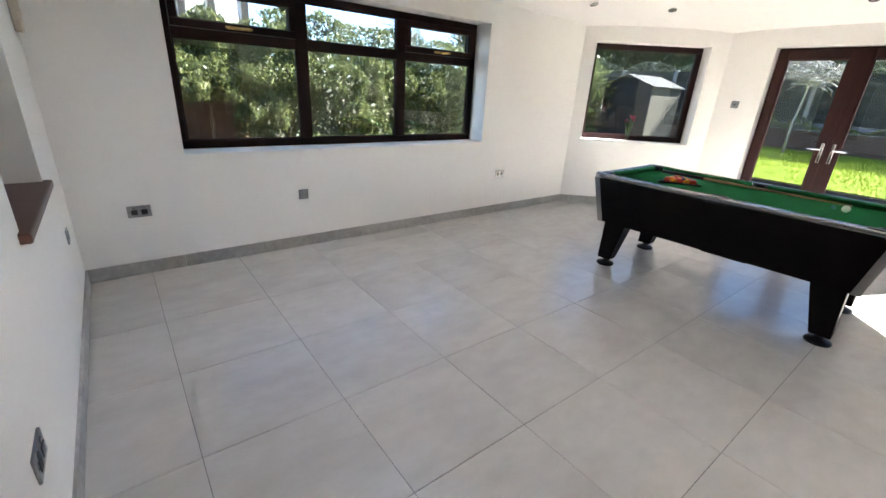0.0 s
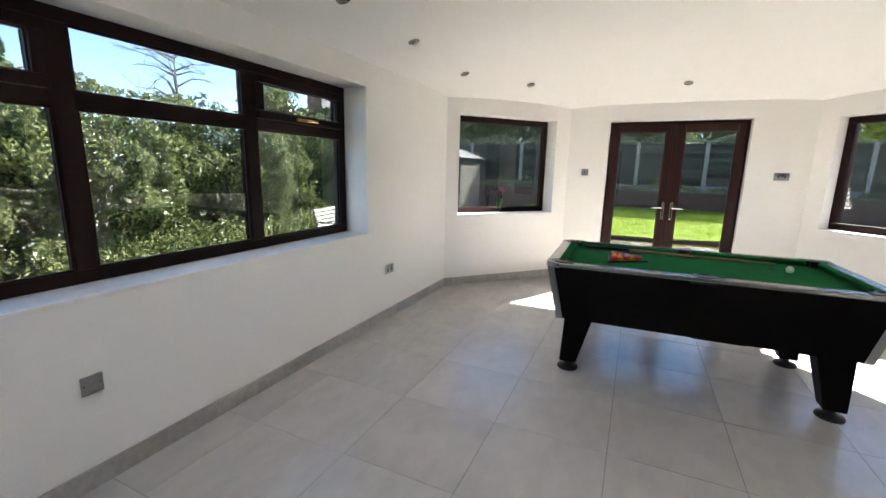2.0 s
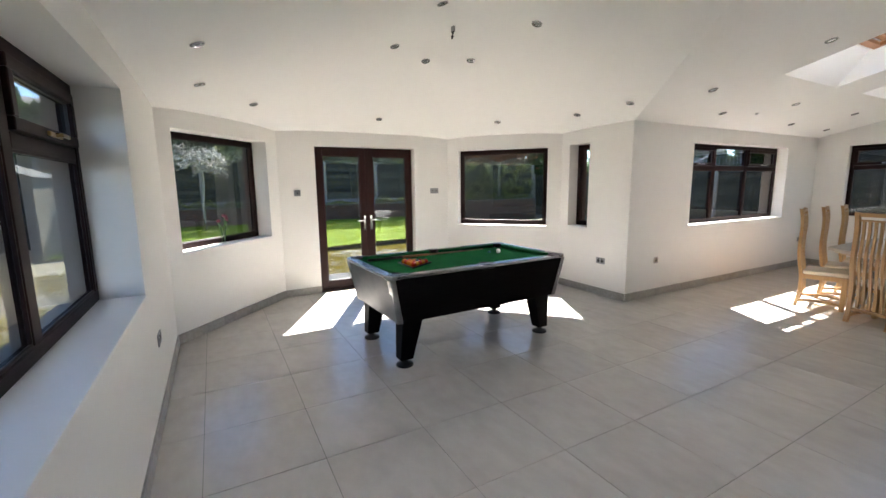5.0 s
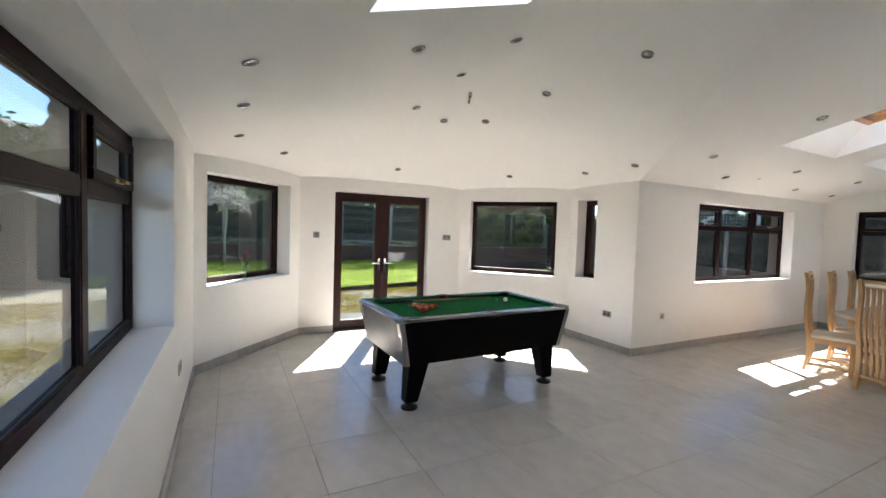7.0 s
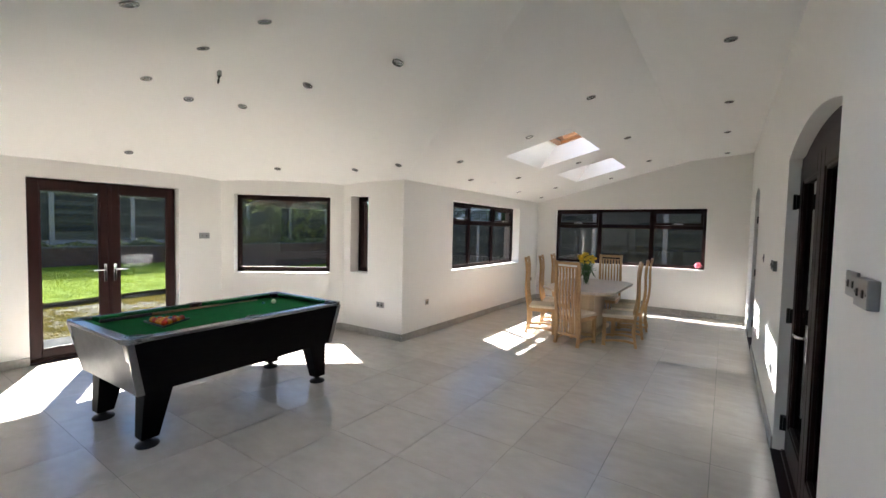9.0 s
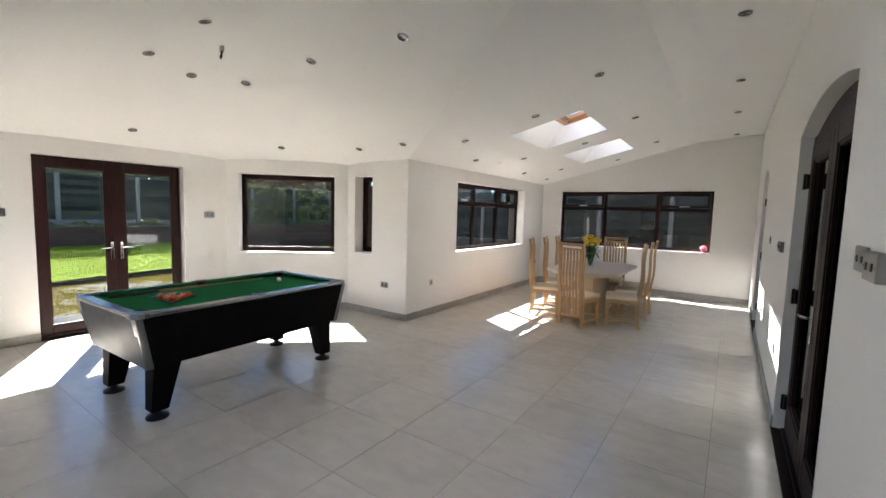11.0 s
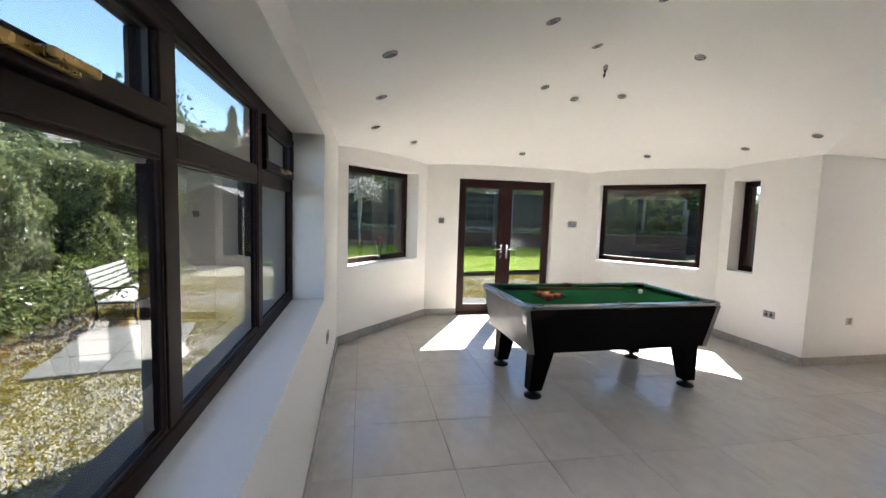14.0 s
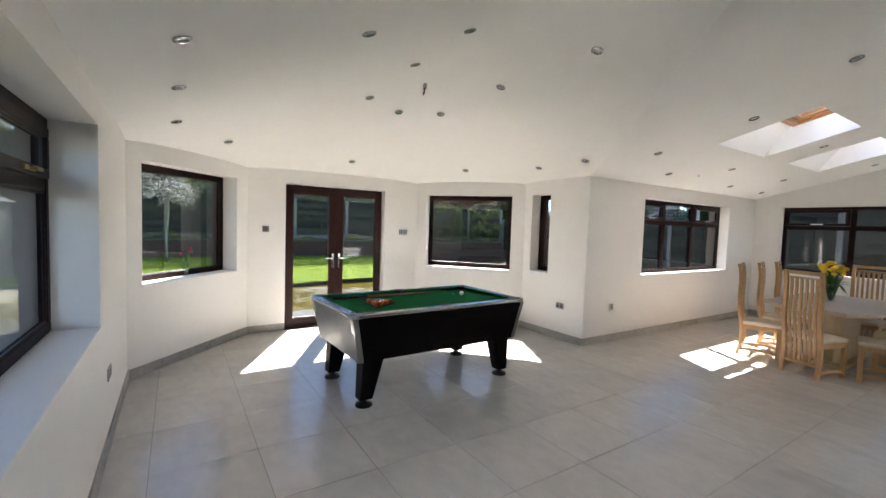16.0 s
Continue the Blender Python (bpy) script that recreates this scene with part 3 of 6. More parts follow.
def window(i, name, hole, deep, label, mullions=(), transom=None, opening=(), mat=FRAME, brass=BRASS, half=0.04, face=0.062, bar=0.045):
    m, _ = side(i)
    win = thing(name, m, label, "window", kind="structure")
    s0, s1, z0, z1 = hole
    s0, s1, z0, z1 = s0 + 0.002, s1 - 0.002, z0 + 0.008, z1 - 0.002
    f, y0, y1 = face, deep, deep + 0.07
    part("window_frame", soft(boxes(*ring_boxes(s0, s1, z0, z1, f, y0, y1)), 0.006), mat, win)
    xs = [s0 + f, *mullions, s1 - f]
    for c in mullions:
        part("mullion", soft(boxes((c - bar, c + bar, y0 + 0.002, y1, z0 + f, z1 - f)), 0.006), mat, win)
    for k, (a, b) in enumerate(zip(xs, xs[1:])):
        a = a + (bar if k else 0)
        b = b - (bar if k < len(xs) - 2 else 0)
        lows = [(z0 + f, z1 - f, False)]
        if transom:
            part("transom", soft(boxes((a, b, y0 + 0.003, y1, transom - half, transom + half)), 0.006), mat, win)
            lows = [(z0 + f, transom - half, False), (transom + half, z1 - f, k in opening)]
        for c, d, opens in lows:
            if opens:
                sash = part("sash", soft(boxes(*ring_boxes(a + 0.003, b - 0.003, c + 0.003, d - 0.003, face * 0.85, y0 - 0.018, y1 - 0.01)), 0.006), mat, win)
                pane_part(sash, a + face * 0.8, b - face * 0.8, c + face * 0.8, d - face * 0.8, y0 + 0.02)
                part("bead", boxes(*ring_boxes(a + face * 0.85, b - face * 0.85, c + face * 0.85, d - face * 0.85, 0.010, y0 + 0.002, y0 + 0.016)), RUBBER, sash)
                handle_casement(sash, (a + b) / 2, c + 0.028, y0 - 0.018, brass)
            else:
                part("bead", soft(boxes(*ring_boxes(a - 0.002, b + 0.002, c - 0.002, d + 0.002, 0.014, y0 + 0.006, y0 + 0.020)), 0.004), mat, win)
                pane_part(win, a, b, c, d, y0 + 0.026)
    part("window_sill", soft(boxes((hole[0] + 0.001, hole[1] - 0.001, -0.006, deep + 0.01, hole[2] - 0.012, hole[2] + 0.0075)), 0.003), SILL_PAINT, win, "white painted inner sill")
    part("outer_sill", soft(boxes((hole[0] + 0.001, hole[1] - 0.001, deep + 0.07, THICK + 0.04, hole[2] - 0.0, hole[2] + 0.02)), 0.004), mat, win, "dark outer sill")
    return win


window(0, "window_1", A_WIN, 0.224, "wide dark rosewood three-light casement window with top openers", (1.755, 2.758), 1.735, (0, 2), half=0.034)
window(1, "window_2", B1_WIN, 0.20, "dark rosewood fixed bay window with white reveals")
window(3, "window_3", B3_WIN, 0.14, "dark rosewood fixed bay window with white reveals")
window(4, "window_4", B4_WIN, 0.17, "narrow dark rosewood fixed window")
window(5, "window_5", DE_WIN, 0.16, "dark rosewood three-light window with top openers", (2.12, 3.04), 1.76, (0, 2), brass=CHROME, half=0.030, face=0.046, bar=0.030)
window(6, "window_6", END_WIN, 0.10, "wide dark rosewood three-light window with top openers", (1.43, 2.49), 1.775, (0, 2), brass=CHROME, half=0.032, face=0.050, bar=0.032)


def lever(parent, s, z, y, way, mat):
    h = part("door_handle", soft(boxes((s - 0.016, s + 0.016, y - 0.010, y, z - 0.12, z + 0.10)), 0.005), mat, parent, "bright lever handle on a long plate")
    bm = bmesh.new()
    tube(bm, [(s, y - 0.005, z + 0.03), (s, y - 0.045, z + 0.03), (s + way * 0.025, y - 0.055, z + 0.03), (s + way * 0.13, y - 0.052, z + 0.026)], [0.010, 0.010, 0.010, 0.008])
    part("lever", bm, mat, h, smooth=True)
    bm = bmesh.new()
    cyl(bm, (s, y - 0.016, z - 0.06), (s, y - 0.004, z - 0.06), 0.009)
    part("lock_cylinder", bm, mat, h)


def leaf_door(parent, name, s0, s1, z0, z1, y, mat, way, hand_s, metal, st=0.085, low=0.10):
    leaf = part(name, soft(boxes((s0, s0 + st, y, y + 0.06, z0, z1), (s1 - st, s1, y, y + 0.06, z0, z1), (s0 + st, s1 - st, y, y + 0.06, z0, z0 + low), (s0 + st, s1 - st, y, y + 0.06, z1 - st, z1)), 0.006), mat, parent)
    part("bead", soft(boxes(*ring_boxes(s0 + st - 0.001, s1 - st + 0.001, z0 + low - 0.001, z1 - st + 0.001, 0.016, y + 0.008, y + 0.03)), 0.004), mat, leaf)
    pane_part(leaf, s0 + st, s1 - st, z0 + low, z1 - st, y + 0.036)
    if hand_s:
        lever(leaf, hand_s, 1.0, y, way, metal)
    return leaf


def french_doors():
    m, _ = side(2)
    s0, s1, _, z1 = FR_DOOR
    door = thing("door_1", m, "closed dark rosewood glazed double doors to the garden", "door", kind="structure")
    y = 0.13
    z1 -= 0.003
    part("door_frame", soft(boxes((s0 + 0.002, s0 + 0.062, y, y + 0.07, 0.0, z1), (s1 - 0.062, s1 - 0.002, y, y + 0.07, 0.0, z1), (s0 + 0.062, s1 - 0.062, y, y + 0.07, z1 - 0.065, z1)), 0.006), FRAME_RED, door)
    part("threshold", soft(boxes((s0 + 0.002, s1 - 0.002, 0.0, THICK, -0.05, 0.008), (s0 + 0.062, s1 - 0.062, y + 0.018, y + 0.08, 0.008, 0.055), (s0 + 0.004, s1 - 0.004, y - 0.05, y + 0.0175, 0.008, 0.042)), 0.004), FRAME_RED, door)
    c = (s0 + s1) / 2
    leaf_door(door, "door_leaf", s0 + 0.022, c - 0.002, 0.045, z1 - 0.024, y - 0.045, FRAME_RED, -1, c - 0.05, CHROME, 0.098, 0.09)
    leaf_door(door, "door_leaf", c + 0.002, s1 - 0.022, 0.045, z1 - 0.024, y - 0.045, FRAME_RED, 1, c + 0.05, CHROME, 0.098, 0.09)
    part("meeting_strip", soft(boxes((c - 0.02, c + 0.02, y - 0.057, y - 0.0455, 0.05, z1 - 0.03)), 0.004), FRAME_RED, door)


french_doors()


def arched_doors(name, hole, double, label):
    m, _ = side(7)
    s0, s1, _, z1 = hole
    y = 0.075
    door = thing(name, m, label, "door", kind="structure")
    bm = boxes((s0 + 0.002, s0 + 0.07, y, y + 0.08, 0.0, z1), (s1 - 0.07, s1 - 0.002, y, y + 0.08, 0.0, z1), (s0 + 0.07, s1 - 0.07, y, y + 0.08, z1 - 0.07, z1))
    part("door_frame", soft(bm, 0.006), FRAME, door)
    bm = bmesh.new()
    n = 14
    pts = []
    for k in range(n + 1):
        t = -1 + 2 * k / n
        pts.append(((s0 + s1) / 2 + t * (s1 - s0) / 2 * 0.997, z1 + 0.105 * (1 - t * t)))
    fr = [bm.verts.new((s, y + 0.012, z)) for s, z in [(s0 + 0.003, z1), *pts[1:-1], (s1 - 0.003, z1)]]
    bk = [bm.verts.new((v.co.x, y + 0.07, v.co.z)) for v in fr]
    bm.faces.new(fr)
    bm.faces.new(bk[::-1])
    for a in range(len(fr)):
        b = (a + 1) % len(fr)
        bm.faces.new((fr[a], fr[b], bk[b], bk[a]))
    part("arched_head_panel", bm, FRAME, door)
    part("threshold", soft(boxes((s0 + 0.002, s1 - 0.002, -0.012, THICK, -0.06, 0.012), (s0 + 0.07, s1 - 0.07, y - 0.03, y + 0.08, 0.012, 0.05)), 0.004), FRAME, door)
    if double:
        c = (s0 + s1) / 2
        leaf_door(door, "door_leaf", s0 + 0.073, c - 0.002, 0.055, z1 - 0.075, y - 0.012, FRAME, -1, c - 0.05, CHROME, 0.11, 0.2)
        leaf_door(door, "door_leaf", c + 0.002, s1 - 0.073, 0.055, z1 - 0.075, y - 0.012, FRAME, 1, 0, BRASS, 0.11, 0.2)
    else:
        leaf_door(door, "door_leaf", s0 + 0.073, s1 - 0.073, 0.055, z1 - 0.075, y - 0.012, FRAME, -1, s1 - 0.13, BRASS, 0.11, 0.2)
    for z in (0.25, 1.05, 1.88):
        bm = boxes((s0 + 0.045, s0 + 0.10, y - 0.03, y - 0.002, z - 0.05, z + 0.05))
        cyl(bm, (s0 + 0.072, y - 0.035, z - 0.055), (s0 + 0.072, y - 0.035, z + 0.055), 0.011)
        part("hinge", bm, BLACK_PLASTIC, door, "dark butt hinge")


arched_doors("door_2", HOUSE_HOLES[0], True, "dark stained glazed double doors in an arched opening")
arched_doors("door_3", HOUSE_HOLES[1], False, "dark stained glazed door in an arched opening")


def house_window():
    m, _ = side(7)
    s0, s1, z0, z1 = HOUSE_HOLES[2]
    win = thing("window_7", m, "dark brown window with a brown projecting sill", "window", kind="structure")
    y = 0.16
    part("window_frame", soft(boxes(*ring_boxes(s0 + 0.002, s1 - 0.002, z0 + 0.03, z1 - 0.002, 0.07, y, y + 0.07), ((s0 + s1) / 2 - 0.04, (s0 + s1) / 2 + 0.04, y, y + 0.07, z0 + 0.1, z1 - 0.072)), 0.006), FRAME, win)
    pane_part(win, s0 + 0.06, s1 - 0.06, z0 + 0.09, z1 - 0.06, y + 0.04)
    part("window_sill", soft(boxes((s0 - 0.05, s1 + 0.05, -0.035, y + 0.02, z0 - 0.012, z0 + 0.028)), 0.008), SILL_BROWN, win, "brown glazed tile sill")


house_window()

# dim rooms behind the old house wall
bm = bmesh.new()
box(bm, XH - 3.2, XH - THICK - 0.01, YE - 0.2, YA + 0.2, -0.05, 2.7)
bmesh.ops.delete(bm, geom=[f for f in bm.faces if f.calc_center_median().x > XH - THICK - 0.05], context="FACES")
tagged(part("wall_inner_room", bm, HOUSE_DIM), "plain dim room behind the house wall", "wall", kind="structure")


# ---------------------------------------------------------------- pool table
def pool_table():
    hl, hw, top = 0.985, 0.555, 0.835
    tb = thing("pool_table", pose(4.185, 1.395, 0, 0, 0, 2.0), "black pool table with green cloth, aluminium rails and tapered legs", "pool table")
    # cabinet, tapering towards its foot
    bm = bmesh.new()
    zt, zb = 0.800, 0.415
    up = [(-hw + 0.02, -hl + 0.02), (hw - 0.02, -hl + 0.02), (hw - 0.02, hl - 0.02), (-hw + 0.02, hl - 0.02)]
    dn = [(-hw + 0.065, -hl + 0.10), (hw - 0.065, -hl + 0.10), (hw - 0.065, hl - 0.10), (-hw + 0.065, hl - 0.10)]
    a = [bm.verts.new((x, y, zt)) for x, y in up]
    b = [bm.verts.new((x, y, zb)) for x, y in dn]
    bm.faces.new(b[::-1])
    for k in range(4):
        bm.faces.new((a[k], b[k], b[(k + 1) % 4], a[(k + 1) % 4]))
    part("cabinet", bm, BLACK_LAM, tb)
    # grey end panels
    for sy in (-1, 1):
        bm = bmesh.new()
        q = [(-hw + 0.03, sy * (hl - 0.019), zt - 0.002), (hw - 0.03, sy * (hl - 0.019), zt - 0.002), (hw - 0.075, sy * (hl - 0.096), zb + 0.004), (-hw + 0.075, sy * (hl - 0.096), zb + 0.004)]
        f0 = [bm.verts.new((x, y + sy * 0.004, z)) for x, y, z in q]
        f1 = [bm.verts.new((x, y - sy * 0.004, z)) for x, y, z in q]
        bm.faces.new(f0)
        bm.faces.new(f1[::-1])
        for k in range(4):
            bm.faces.new((f0[k], f0[(k + 1) % 4], f1[(k + 1) % 4], f1[k]))
        part("end_panel", bm, STEEL_DULL, tb, "scuffed grey end panel")
    # aluminium corner strips
    for (ux, uy), (dx, dy) in zip(up, dn):
        bm = bmesh.new()
        sx, sy = math.copysign(1, ux), math.copysign(1, uy)
        w = 0.06
        ring = lambda x, y, z: [bm.verts.new(p) for p in ((x + sx * 0.006, y + sy * 0.006, z), (x - sx * w, y + sy * 0.006, z), (x - sx * w, y, z), (x, y, z), (x, y - sy * w * 0.7, z), (x + sx * 0.006, y - sy * w * 0.7, z))]
        r0, r1 = ring(ux, uy, zt + 0.001), ring(dx, dy, zb - 0.002)
        for k in range(6):
            bm.faces.new((r0[k], r0[(k + 1) % 6], r1[(k + 1) % 6], r1[k]))
        part("corner_strip", bm, STEEL, tb, "aluminium corner strip")
    # top rails
    rw = 0.085
    for k, bx in enumerate(((-hw, -hw + rw, -hl + 0.06, hl - 0.06), (hw - rw, hw, -hl + 0.06, hl - 0.06), (-hw + 0.06, hw - 0.06, -hl, -hl + rw), (-hw + 0.06, hw - 0.06, hl - rw, hl))):
        part("top_rail", soft(boxes((*bx, 0.803, top)), 0.010, 3), STEEL, tb, "polished aluminium top rail")
    for sx in (-1, 1):
        for sy in (-1, 1):
            bm = bmesh.new()
            pts = [(sx * (hw - 0.10), sy * (hl - 0.0)), (sx * (hw - 0.10), sy * (hl - 0.10)), (sx * hw, sy * (hl - 0.10))]
            arc = [(sx * (hw - 0.07 + 0.07 * math.cos(t)), sy * (hl - 0.07 + 0.07 * math.sin(t))) for t in (math.pi / 2 * j / 6 for j in range(7))]
            lo = [bm.verts.new((x, y, 0.802)) for x, y in pts + arc]
            hi = [bm.verts.new((x, y, top + 0.002)) for x, y in pts + arc]
            bm.faces.new(lo[::-1])
            bm.faces.new(hi)
            for j in range(len(lo)):
                bm.faces.new((lo[j], lo[(j + 1) % len(lo)], hi[(j + 1) % len(lo)], hi[j]))
            part("rail_corner", bm, STEEL, tb, "rounded metal corner cap")
    # bed, cushions and pockets
    part("bed_cloth", boxes((-hw + 0.07, hw - 0.07, -hl + 0.07, hl - 0.07, 0.765, 0.792)), BAIZE, tb, "green cloth bed")

    def cushion(p0, p1, inward):
        bm = bmesh.new()
        d = (Vector(p1) - Vector(p0)).normalized()
        n = Vector(inward)
        prof = [(0, 0.792), (0.035, 0.815), (0.050, 0.826), (0.045, 0.832), (0.0, 0.838)]
        rings = []
        for p, cut in ((Vector(p0), 1), (Vector(p1), -1)):
            rings.append([bm.verts.new((p.x + n.x * o + d.x * cut * o * 0.8, p.y + n.y * o + d.y * cut * o * 0.8, z)) for o, z in prof])
        for j in range(len(prof)):
            k = (j + 1) % len(prof)
            bm.faces.new((rings[0][j], rings[0][k], rings[1][k], rings[1][j]))
        bm.faces.new(rings[0])
        bm.faces.new(rings[1][::-1])
        part("cushion", bm, BAIZE, tb, "green cloth cushion")
    ix, iy, g = hw - rw + 0.006, hl - rw + 0.006, 0.075
    for sx in (-1, 1):
        cushion((sx * ix, -iy + g), (sx * ix, -0.055), (-sx, 0))
        cushion((sx * ix, 0.055), (sx * ix, iy - g), (-sx, 0))
    for sy in (-1, 1):
        cushion((-ix + g, sy * iy), (ix - g, sy * iy), (0, -sy))
    for px, py in [(sx * (ix - 0.01), sy * (iy - 0.01)) for sx in (-1, 1) for sy in (-1, 1)] + [(sx * (ix + 0.015), 0) for sx in (-1, 1)]:
        bm = bmesh.new()
        lathe(bm, [(0.058, 0.830), (0.062, 0.8375), (0.056, 0.839), (0.047, 0.836), (0.045, 0.80), (0.040, 0.7935), (0.001, 0.7935)], 20, (px, py, 0))
        part("pocket", bm, BLACK_PLASTIC, tb, "black plastic pocket cup", smooth=True)
    for sx in (-1, 1):
        part("pocket_surround", soft(boxes((*sorted((sx * (ix - 0.004), sx * (hw - 0.012))), -0.075, 0.075, 0.79, 0.8365)), 0.003), BLACK_PLASTIC, tb, "black plastic pocket surround")
    for sx in (-1, 1):
        for sy in (-1, 1):
            part("corner_insert", soft(boxes((*sorted((sx * (hw - 0.078), sx * (hw - 0.022))), *sorted((sy * (hl - 0.19), sy * (hl - 0.055))), 0.815, top + 0.0045)), 0.003), BLACK_PLASTIC, tb, "black plastic corner insert")
    # ball return box under the west side
    part("ball_return", soft(boxes((-hw + 0.075, -hw + 0.11, -0.28, 0.02, 0.405, 0.417)), 0.003), BLACK_LAM, tb, "thin dark strip below the cabinet")
    # legs
    for sx in (-1, 1):
        for sy in (-1, 1):
            bm = bmesh.new()
            tx, ty, bx, by = sx * (hw - 0.165), sy * (hl - 0.245), sx * (hw - 0.165), sy * (hl - 0.195)
            rings = []
            for cx, cy, hx, hy, z in ((tx, ty, 0.074, 0.096, 0.42), (tx, ty, 0.073, 0.094, 0.40), (bx, by, 0.054, 0.060, 0.07), (bx, by, 0.050, 0.056, 0.062)):
                rings.append([bm.verts.new((cx + ex * hx, cy + ey * hy, z)) for ex, ey in ((-1, -1), (1, -1), (1, 1), (-1, 1))])
            for r0, r1 in zip(rings, rings[1:]):
                for k in range(4):
                    bm.faces.new((r0[k], r0[(k + 1) % 4], r1[(k + 1) % 4], r1[k]))
            bm.faces.new(rings[0])
            bm.faces.new(rings[-1][::-1])
            leg = part("leg", soft(bm, 0.006), BLACK_LAM, tb)
            bm = bmesh.new()
            lathe(bm, [(0.075, 0.0), (0.078, 0.008), (0.070, 0.022), (0.035, 0.034), (0.022, 0.045), (0.022, 0.068)], 24, (bx, by, 0))
            part("foot", bm, BLACK_PLASTIC, leg, "adjustable black disc foot", smooth=True)
    return tb


pool_table()
TABLE = pose(4.185, 1.395, 0, 0, 0, 2.0)


def ball_mesh(name, mat):
    bm = bmesh.new()
    bmesh.ops.create_uvsphere(bm, u_segments=20, v_segments=12, radius=0.0255)
    return mesh_of(name, bm, mat, True)


BALLS = {"red": ball_mesh("pool_ball", BALL_RED), "yellow": ball_mesh("pool_ball", BALL_YEL), "black": ball_mesh("pool_ball", BALL_BLK), "white": ball_mesh("pool_ball", BALL_WHT)}
ORDER = ["red", "yellow", "red", "red", "black", "yellow", "yellow", "red", "yellow", "red", "red", "yellow", "yellow", "red", "yellow"]
k = 0
for row in range(5):
    for c in range(row + 1):
        x, y = (c - row / 2) * 0.0512, 0.36 + row * 0.0445
        b = new("pool_ball", BALLS[ORDER[k]])
        b.matrix_basis = TABLE @ pose(x, y, 0.8177, k * 40, k * 25, 0)
        tagged(b, ORDER[k] + " resin pool ball racked in a triangle", "ball", "balls in the rack")
        k += 1
for x, y, lab in ((0.105, -0.62, "white cue ball on the green cloth"),):
    b = new("pool_ball", BALLS["white"])
    b.matrix_basis = TABLE @ pose(x, y, 0.8177)
    tagged(b, lab, "ball")
bm = bmesh.new()
tri = [Vector((0, 0.30, 0)), Vector((-0.165, 0.575, 0)), Vector((0.165, 0.575, 0))]
for a, b in ((0, 1), (1, 2), (2, 0)):
    p, q = tri[a], tri[b]
    d = (q - p).normalized()
    box(bm, -0.006, (q - p).length + 0.006, -0.004, 0.004, 0.7935, 0.808, Matrix.Translation(p) @ Matrix.Rotation(math.atan2(d.y, d.x), 4, "Z"))
rack = part("ball_rack", bm, BLACK_PLASTIC, m=TABLE)
tagged(rack, "black plastic triangle rack round the balls", "ball rack")
bm = boxes((0.155, 0.178, -0.555, -0.532, 0.7935, 0.815))
tagged(part("cue_chalk", soft(bm, 0.002), material("blue_chalk", (0.05, 0.16, 0.20), 0.9, var=0.4), m=TABLE), "small cube of blue cue chalk on the cloth", "chalk")
# cue lying against the far long cushion
bm = bmesh.new()
tube(bm, [(0.402, 0.80, 0.8078), (0.402, 0.40, 0.8068), (0.398, -0.62, 0.801)], [0.0143, 0.0125, 0.0055], 12)
cue = thing("pool_cue", TABLE, "varnished ash pool cue lying along the cushion", "pool cue")
part("shaft", bm, CUE_WOOD, cue, smooth=True)
bm = bmesh.new()
tube(bm, [(0.402, 0.801, 0.8082), (0.402, 0.42, 0.8072)], [0.0148, 0.0131], 12)
part("butt", bm, BLACK_PLASTIC, cue, "black cue butt", smooth=True)


# ---------------------------------------------------------------- dining set
TX, TY = 2.18, -3.72


def dining_table():
    tb = thing("dining_table", pose(TX, TY, 0), "limed wood dining table with clipped corners on a pedestal", "table")

    def slab(hw, hl, cut, z0, z1):
        bm = bmesh.new()
        out = [(-hw + cut, -hl), (hw - cut, -hl), (hw, -hl + cut), (hw, hl - cut), (hw - cut, hl), (-hw + cut, hl), (-hw, hl - cut), (-hw, -hl + cut)]
        lo = [bm.verts.new((x, y, z0)) for x, y in out]
        hi = [bm.verts.new((x, y, z1)) for x, y in out]
        bm.faces.new(lo[::-1])
        bm.faces.new(hi)
        for i in range(8):
            bm.faces.new((lo[i], lo[(i + 1) % 8], hi[(i + 1) % 8], hi[i]))
        return soft(bm, 0.006)
    part("tabletop", slab(0.55, 0.95, 0.23, 0.715, 0.755), OAK_TOP, tb)
    part("apron", slab(0.49, 0.89, 0.20, 0.69, 0.716), OAK_PED, tb)
    part("pedestal", slab(0.17, 0.42, 0.06, 0.05, 0.691), OAK_PED, tb)
    part("base", slab(0.24, 0.52, 0.08, 0.0, 0.052), OAK_PED, tb)


dining_table()


def curve_back(z):
    """How far the back leans at a height, in a slow wave."""
    t = (z - 0.44) / 0.78
    return 0.02 * math.sin(t * 2 * math.pi * 0.9) + 0.075 * max(t, 0) ** 1.3


